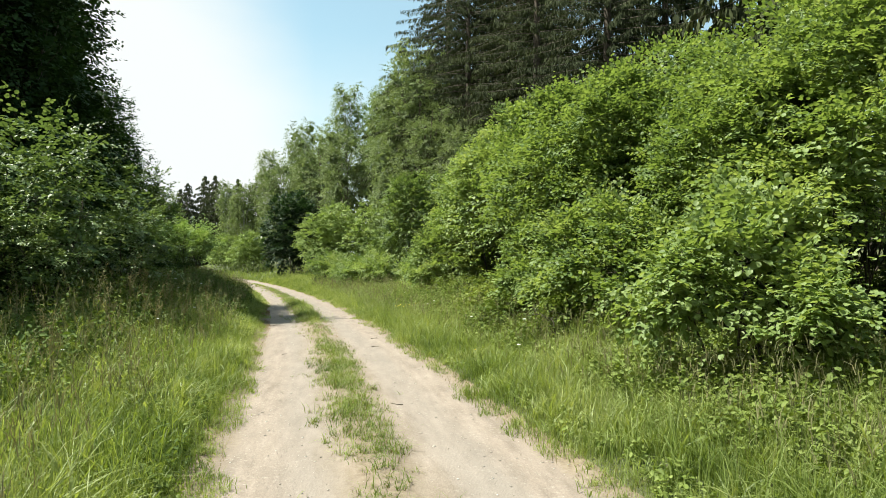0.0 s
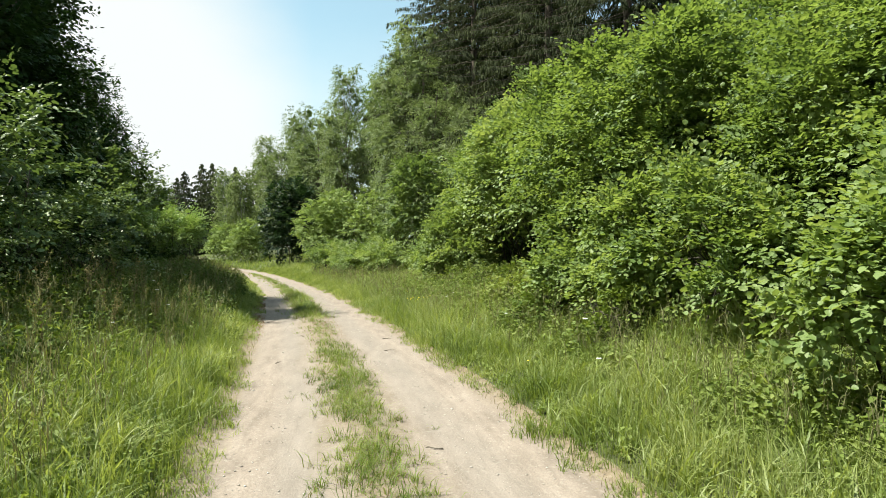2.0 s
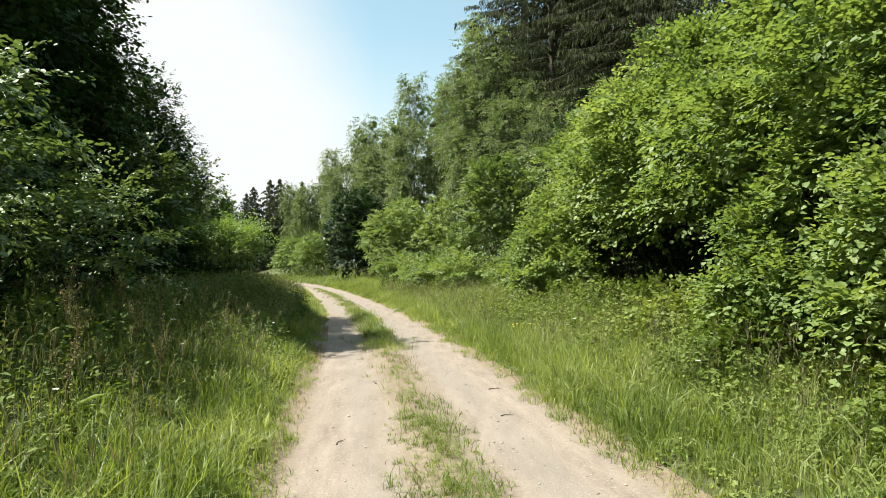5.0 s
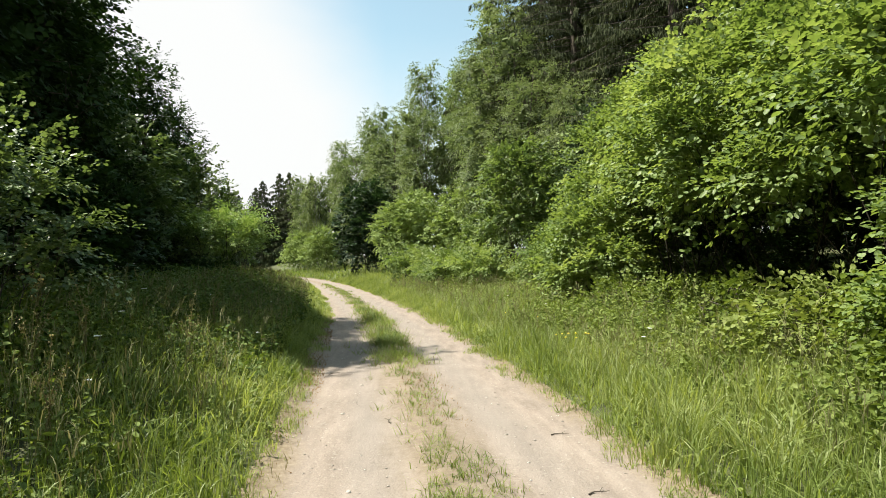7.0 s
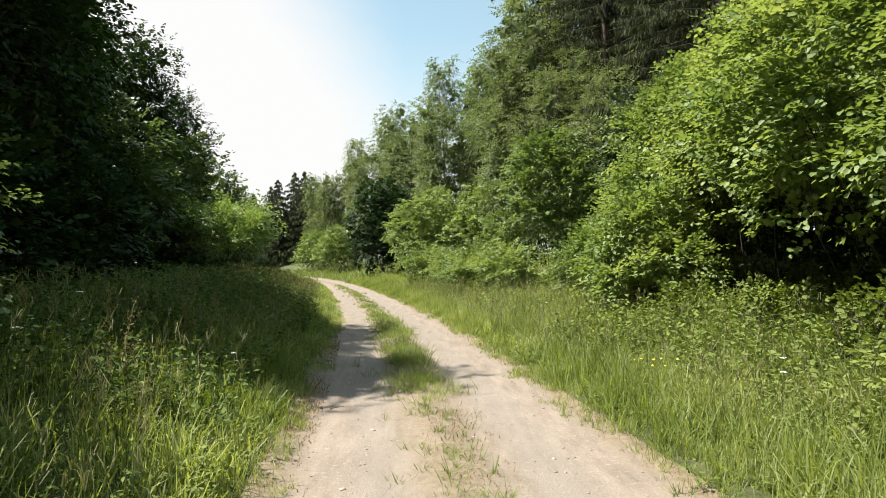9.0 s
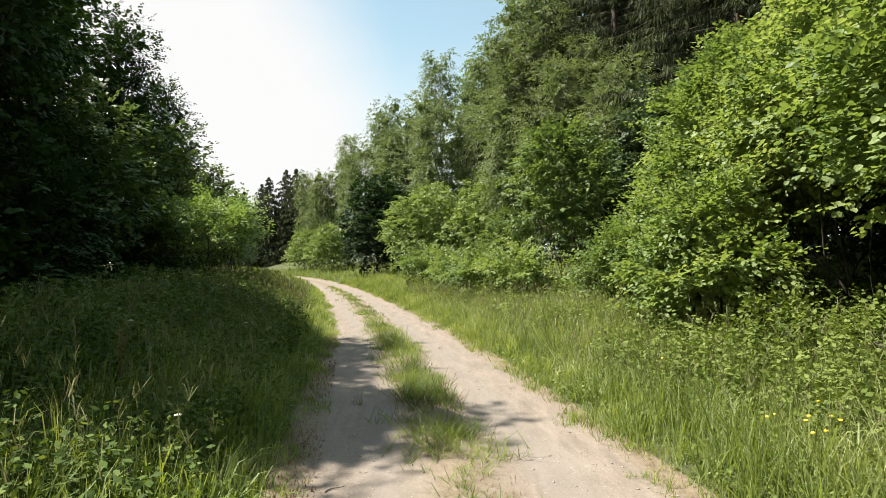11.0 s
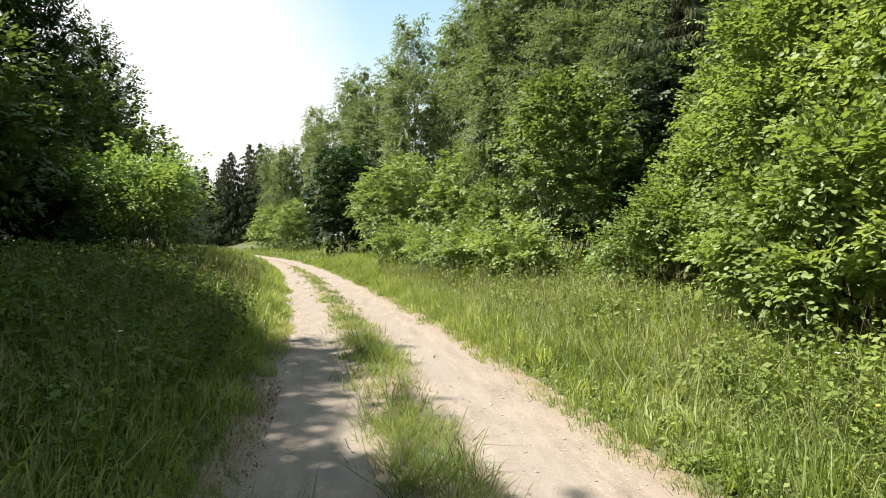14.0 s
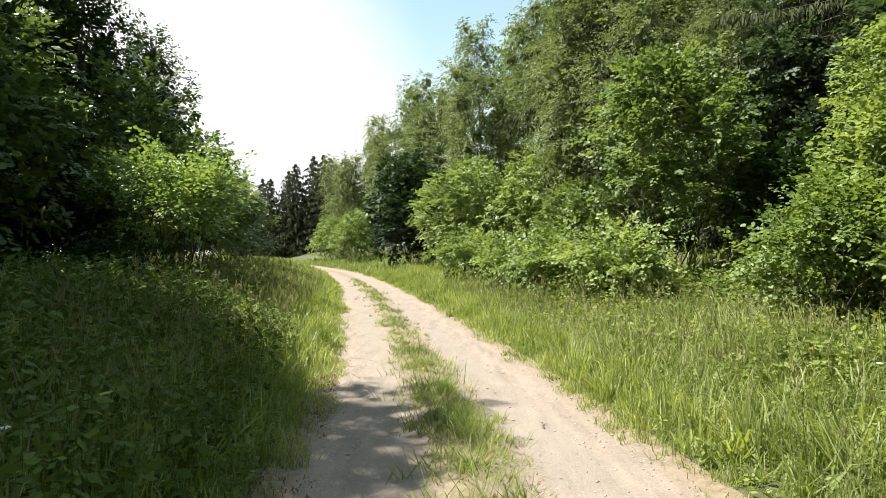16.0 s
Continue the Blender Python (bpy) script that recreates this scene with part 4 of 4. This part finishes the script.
bi = make_tree("birch_tree", 202, "slender birch with hanging light green foliage", 4.0, 4.0, 2.0, 22.5, M_BIRCH, M_BIRCHBARK, lobes=26, sprays=3000, per=10, leaf=0.22, width=0.55, droop=0.4, flat=0.35, spread=0.78, lobe=(0.34, 0.56), taper=0.45, group=BT)
plant(bi, [(0.4, 84, 0, 0.80), (-3.4, 91, 90, 0.93), (6.5, 70, 200, 0.98), (-9.8, 104, 20, 0.68), (-12.5, 96, 140, 0.62), (-4.5, 96, 250, 0.74), (-17, 112, 30, 0.7), (7.6, 51.5, 300, 0.88)])

pk = make_tree("birch_tree", 205, "tall birch whose small rounded crown stands above its neighbours", 2.7, 2.7, 15.0, 24.3, M_BIRCH, M_BIRCHBARK, lobes=14, sprays=900, per=10, leaf=0.22, width=0.55, droop=0.4, flat=0.35, spread=0.7, lobe=(0.34, 0.55), taper=0.45, group=BT)
plant(pk, [(2.5, 82, 0, 1.0), (-9.4, 101.5, 130, 0.78)])
lt = make_tree("lime_tree", 204, "yellow-green tree crown catching the sun behind the willows", 2.6, 2.6, 8, 24, M_LIME, M_BARK, lobes=16, sprays=900, per=10, leaf=0.3, width=0.6, group=BT)
plant(lt, [(6.3, 83.5, 0, 0.95)])

# spruces
sp = make_spruce("spruce_tree", 301, "tall dark spruce with drooping branches", 6.6, 32, whorls=54, twigs=190, leaf=0.33, z0=4.5, thin=0.14, group="spruces behind the hazels")
plant(sp, [(14.6, 45.5, 200, 1.05), (10.8, 54.5, 0, 1.22), (13.2, 37.2, 50, 1.0), (14.6, 30.0, 110, 0.9), (10.6, 45.5, 290, 0.98)])
sq = make_spruce("spruce_tree", 303, "dark spruce standing behind the front spruces", 6.4, 31, whorls=40, twigs=34, leaf=0.8, group="spruces behind the hazels")
plant(sq, [(17.5, 48, 0, 1.0), (21, 35, 80, 1.0), (19.5, 23, 200, 0.92), (15.5, 56, 120, 0.95), (16.5, 9, 30, 0.9), (15.5, -4, 250, 0.85)])
sf = make_spruce("spruce_tree", 302, "dark spruce in the distant wood", 7.2, 21, whorls=26, twigs=34, leaf=0.9, group="distant spruces")
plant(sf, [(-26, 150, 0, 1.0), (-29.0, 154, 50, 1.02), (-32, 150, 120, 0.95), (-35, 156, 200, 0.92), (-22, 158, 10, 1.0), (-38, 152, 310, 0.85), (-42, 160, 20, 0.9), (-18, 160, 90, 0.95), (-46, 155, 140, 0.85)])

# dark wood on the left
LB = "trees on the left bank"
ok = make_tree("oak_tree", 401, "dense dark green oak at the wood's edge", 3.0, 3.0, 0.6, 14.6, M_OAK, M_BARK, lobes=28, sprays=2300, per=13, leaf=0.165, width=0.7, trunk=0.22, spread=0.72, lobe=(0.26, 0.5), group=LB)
# The second oak overlaps the first, added only to thicken the track's shadow.
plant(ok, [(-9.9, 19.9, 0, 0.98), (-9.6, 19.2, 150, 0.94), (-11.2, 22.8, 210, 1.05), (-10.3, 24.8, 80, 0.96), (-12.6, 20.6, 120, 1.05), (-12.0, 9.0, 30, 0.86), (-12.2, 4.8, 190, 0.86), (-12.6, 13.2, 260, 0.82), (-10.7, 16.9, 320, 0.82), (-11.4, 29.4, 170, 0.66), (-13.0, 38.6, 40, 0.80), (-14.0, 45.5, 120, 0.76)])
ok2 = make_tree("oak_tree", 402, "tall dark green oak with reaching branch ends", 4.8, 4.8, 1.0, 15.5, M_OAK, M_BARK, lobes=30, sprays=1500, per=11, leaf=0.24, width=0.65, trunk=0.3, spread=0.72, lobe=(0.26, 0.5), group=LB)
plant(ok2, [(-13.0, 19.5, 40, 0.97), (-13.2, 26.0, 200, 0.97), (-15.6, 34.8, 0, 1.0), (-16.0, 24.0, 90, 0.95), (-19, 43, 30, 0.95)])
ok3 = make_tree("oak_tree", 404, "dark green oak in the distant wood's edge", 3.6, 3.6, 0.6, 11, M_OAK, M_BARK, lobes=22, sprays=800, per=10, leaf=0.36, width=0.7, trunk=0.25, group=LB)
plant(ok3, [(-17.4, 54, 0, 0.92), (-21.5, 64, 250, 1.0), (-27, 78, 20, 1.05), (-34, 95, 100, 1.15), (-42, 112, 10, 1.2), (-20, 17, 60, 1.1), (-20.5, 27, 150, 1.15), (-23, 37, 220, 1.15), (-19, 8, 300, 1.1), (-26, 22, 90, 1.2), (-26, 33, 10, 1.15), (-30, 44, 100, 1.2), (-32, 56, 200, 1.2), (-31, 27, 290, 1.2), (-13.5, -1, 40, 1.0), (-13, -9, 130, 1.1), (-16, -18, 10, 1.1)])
# These shrubs take the dark oak colour to stand in for shade.
us = make_bush("understorey_shrub", 403, "leafy shrub coloured dark for the shade of wood and hollows", 2.5, 2.5, 3.8, M_OAK, lobes=13, sprays=520, per=16, leaf=0.17, fine=False, z0=0.0, group="shrubs in the wood")
# Copies under the hazels and before the lime shrub are added to darken hollows.
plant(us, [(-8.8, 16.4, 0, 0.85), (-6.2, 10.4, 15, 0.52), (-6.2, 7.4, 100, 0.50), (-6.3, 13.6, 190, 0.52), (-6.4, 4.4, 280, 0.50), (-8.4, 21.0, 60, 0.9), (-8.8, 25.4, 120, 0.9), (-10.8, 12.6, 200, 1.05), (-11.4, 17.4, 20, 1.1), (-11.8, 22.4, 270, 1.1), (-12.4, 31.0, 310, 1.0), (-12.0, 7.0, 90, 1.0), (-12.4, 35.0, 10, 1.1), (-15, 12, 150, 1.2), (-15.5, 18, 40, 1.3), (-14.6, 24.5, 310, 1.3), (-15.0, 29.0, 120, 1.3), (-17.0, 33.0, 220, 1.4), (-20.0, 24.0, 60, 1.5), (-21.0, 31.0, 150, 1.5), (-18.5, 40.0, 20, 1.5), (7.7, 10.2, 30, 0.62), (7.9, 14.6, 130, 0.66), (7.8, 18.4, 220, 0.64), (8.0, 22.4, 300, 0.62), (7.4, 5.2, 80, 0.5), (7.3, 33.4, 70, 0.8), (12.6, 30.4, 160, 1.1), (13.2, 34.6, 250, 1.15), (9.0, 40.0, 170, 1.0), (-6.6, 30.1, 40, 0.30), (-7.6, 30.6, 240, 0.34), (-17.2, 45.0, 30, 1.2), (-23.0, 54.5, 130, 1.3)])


# ---- small things ----
def pebbles():
    """Loose stones on the track, small and half sunk."""
    rng = np.random.default_rng(501)
    k = 3600
    y = 2.5 + 32 * rng.random(k) ** 1.5
    u = np.where(rng.random(k) < 0.45, rng.normal(-0.85, 0.28, k), rng.normal(0.75, 0.36, k))
    u = np.where(rng.random(k) < 0.22, np.sign(u) * rng.uniform(1.1, 1.5, k), u)
    x = centre(y) + u
    size = 0.004 + 0.012 * rng.random(k) ** 4 + np.maximum(0, y - 12) * 0.0004
    base = np.array([[1, 0, 0], [0, 1, 0], [-1, 0, 0], [0, -1, 0], [0, 0, 0.7], [0, 0, -0.5]], float)
    v = base[None] * [1, 1, 0.6] * size[:, None, None] * rng.uniform(0.6, 1.4, (k, 6, 1))
    a = rng.uniform(0, 6.28, k)
    c, sn = np.cos(a)[:, None], np.sin(a)[:, None]
    v = np.stack([v[..., 0] * c - v[..., 1] * sn, v[..., 0] * sn + v[..., 1] * c, v[..., 2]], -1) + np.stack([x, y, height(x, y) + 0.014], -1)[:, None]
    f = np.array([[0, 1, 4], [1, 2, 4], [2, 3, 4], [3, 0, 4], [1, 0, 5], [2, 1, 5], [3, 2, 5], [0, 3, 5]])
    faces = (np.arange(k)[:, None, None] * 6 + f[None]).reshape(-1, 3)
    stuff("gravel", mesh_of("gravel", v.reshape(-1, 3), [faces], M_STONE), "loose pale gravel stones on the track", "gravel")


pebbles()


def ball(center, radius, squash=0.7, rings=4, seg=7, seed=0):
    rng = np.random.default_rng(seed)
    v = [center + np.array([0, 0, radius * squash])]
    for i in range(1, rings):
        p = math.pi * i / rings
        for j in range(seg):
            a = 2 * math.pi * j / seg
            v.append(center + radius * rng.uniform(0.85, 1.12) * np.array([math.sin(p) * math.cos(a), math.sin(p) * math.sin(a), math.cos(p) * squash]))
    v.append(center - np.array([0, 0, radius * squash]))
    tri, quad = [], []
    for j in range(seg):
        tri.append((0, 1 + j, 1 + (j + 1) % seg))
        last = 1 + (rings - 2) * seg
        tri.append((len(v) - 1, last + (j + 1) % seg, last + j))
        for i in range(rings - 2):
            a, b = 1 + i * seg + j, 1 + i * seg + (j + 1) % seg
            quad.append((a, a + seg, b + seg, b))
    return np.array(v), [np.array(tri), np.array(quad)]


def make_stone(seed, label):
    ob = tagged(new("stone", mesh_of("stone", *ball(np.zeros(3), 0.021, 0.6, 5, 8, seed), M_STONE, True)), label, "stone", "stones on the track")
    return ob


st = make_stone(5, "small pale stone lying on the gravel track")
first = True
for sx, sy, turn, size in [(-0.55, 6.2, 10, 0.8), (0.95, 5.4, 60, 0.7), (-0.9, 9.6, 120, 0.9), (1.2, 8.3, 200, 0.8), (-0.75, 12.4, 20, 1.0), (0.7, 11.2, 150, 0.9), (-1.0, 14.6, 300, 1.0), (-0.9, 16.1, 80, 1.1), (0.6, 15.2, 10, 0.9), (-1.1, 19.2, 40, 1.0), (-1.3, 20.6, 100, 1.0), (0.1, 21.8, 170, 1.1), (-1.6, 23.0, 220, 1.0)]:
    m = pose(sx, sy, float(height(sx, sy)) + 0.012, 0, 0, turn)
    if first:
        st.matrix_basis, first = m, False
        st.scale = (size, size, size)
    else:
        c = copy_thing(st, m)
        c.scale = (size, size * 1.2, size)


def make_twig(seed):
    rng = np.random.default_rng(seed)
    main = [(np.array([0.16 * (f - 0.5), 0.02 * math.sin(5 * f), 0.006 + 0.008 * f]), 0.006 * (1.2 - f)) for f in np.linspace(0, 1, 6)]
    fork = curve_path(main[3][0], main[3][0] + np.array([0.05, 0.04, 0.004]), 0.003, 0.0015, 0.004, rng, 3)
    return tagged(new("twig", mesh_of("twig", *tubes([main, fork], 5), M_BARK, True)), "dry dark fallen twig on the gravel", "twig", "twigs on the track")


tw = make_twig(1)
for i, (sx, sy, turn) in enumerate([(0.95, 12.2, 20), (-0.75, 11.4, 70), (-1.05, 8.9, 130), (1.05, 13.6, 5), (-0.5, 14.2, 100), (0.8, 7.1, 160), (-1.35, 17.0, 40), (-0.2, 24.3, 80)]):
    m = pose(sx, sy, float(height(sx, sy)) + 0.013, 0, 0, turn)
    if i == 0:
        tw.matrix_basis = m
    else:
        copy_thing(tw, m)


def make_flower(name, seed, label, tall, petals, head, umbel, group):
    """A wild flower: a bent stem with a few leaves and a flat or round head."""
    rng = np.random.default_rng(seed)
    top = np.array([rng.normal(0, 0.04), rng.normal(0, 0.04), tall])
    fl = thing(name, label, "flower", group)
    part("stem", mesh_of("stem", *tubes([curve_path((0, 0, -0.03), top, 0.004, 0.002, 0.03, rng, 5)], 5), M_HERB, True), fl)
    for j in range(3):
        a = rng.uniform(0, 6.28)
        d = np.array([[math.cos(a), math.sin(a), 0.2]])
        part("leaf", mesh_of("leaf", *leaves(np.array([top * (0.2 + 0.22 * j)]), d, np.array([[0, 0, 1.0]]), np.array([0.09]), np.array([0.035])), M_HERB), fl)
    bits = []
    for j in range(umbel):
        a, r = j * 2.4, head * math.sqrt((j + 0.3) / umbel)
        bits.append(ball(top + np.array([r * math.cos(a), r * math.sin(a), -r * r * 4]), head * (0.34 if umbel > 1 else 1.0), 0.55, 3, 6, j))
    part("flower_head", mesh_of("flower_head", *joined(bits), petals, True), fl)
    return fl


wf = make_flower("white_flower", 601, "white wild flower on a thin stem in the grass", 0.62, M_WHITE, 0.025, 9, "white flowers in the verges")
plant(wf, [(2.35, 7.4, 0, 1.0), (2.75, 11.6, 40, 1.0), (2.5, 15.2, 80, 1.05), (2.7, 15.6, 10, 1.1), (3.1, 9.2, 150, 1.2), (2.6, 20.4, 200, 1.0), (2.3, 23.5, 20, 1.0), (-2.8, 7.2, 60, 0.8), (-2.5, 12.4, 90, 1.0), (-2.9, 13.4, 130, 1.1), (-3.3, 14.8, 170, 1.1), (-2.3, 16.6, 220, 1.0), (-3.6, 18.8, 260, 1.1), (-2.6, 10.2, 300, 0.9), (-3.8, 16.4, 20, 1.2), (2.9, 28.2, 60, 1.1), (-3.2, 21.5, 70, 1.0)])
yf = make_flower("yellow_flower", 602, "small yellow buttercup in the verge grass", 0.5, M_YELLOW, 0.018, 1, "yellow flowers in the verge")
plant(yf, [(1.85, 16.4, 0, 1.05), (1.95, 16.6, 40, 1.1), (2.05, 16.5, 80, 1.0), (2.15, 16.8, 120, 1.05), (1.9, 16.9, 160, 1.0), (2.25, 16.6, 200, 1.1), (2.0, 17.0, 240, 1.0), (2.35, 16.9, 280, 1.0), (2.1, 8.6, 30, 0.8), (2.2, 19.6, 60, 1.0), (2.45, 17.2, 10, 1.05), (1.9, 21.4, 100, 0.9)])


def make_dock(seed):
    """A dock: upright ribbed stalk with whorls of yellow-green seeds and broad low leaves."""
    rng = np.random.default_rng(seed)
    dk = thing("dock_plant", "tall dock with yellowish seed stalks in the bank's grass", "plant", "docks on the bank")
    paths, P = [], []
    for j in range(4):
        tip = np.array([rng.normal(0, 0.10), rng.normal(0, 0.10), rng.uniform(0.75, 1.15)])
        path = curve_path((0, 0, -0.03), tip, 0.006, 0.002, 0.05, rng, 8)
        paths.append(path)
        for p, r in path[4:]:
            P.append(p + rng.normal(0, 0.018, (16, 3)) * [1, 1, 1.8])
    part("stalk", mesh_of("stalk", *tubes(paths, 5), M_STRAW, True), dk)
    P = np.concatenate(P)
    k = len(P)
    part("seed_head", mesh_of("seed_head", *leaves(P, rng.normal(0, 1, (k, 3)) + [0, 0, 0.4], rng.normal(0, 1, (k, 3)), rng.uniform(0.012, 0.024, k), rng.uniform(0.010, 0.016, k), fine=False), M_STRAW), dk, "pale yellow-brown seed clusters")["kind"] = "stuff"
    for j in range(6):
        a = j * 1.05 + rng.uniform(-0.3, 0.3)
        d = np.array([[math.cos(a), math.sin(a), 0.55]])
        part("leaf", mesh_of("leaf", *leaves(np.array([[0, 0, 0.06 + 0.05 * j]]), d, np.array([[0, 0, 1.0]]), np.array([0.26]), np.array([0.085])), M_HERB), dk)
    return dk


dk = make_dock(701)
plant(dk, [(-3.1, 12.9, 0, 1.0), (-3.7, 11.0, 60, 1.0), (-2.8, 15.3, 120, 0.95), (-3.9, 14.2, 200, 1.1), (-3.4, 8.2, 250, 0.9), (-4.3, 9.6, 300, 1.05), (-3.3, 18.0, 30, 1.0), (-2.7, 10.6, 90, 0.95), (-3.0, 9.2, 170, 1.05), (-3.3, 13.9, 220, 1.0), (-2.6, 12.2, 340, 0.85), (-3.6, 12.4, 20, 1.1), (-2.9, 7.2, 130, 0.9), (-3.2, 11.7, 280, 1.0)])
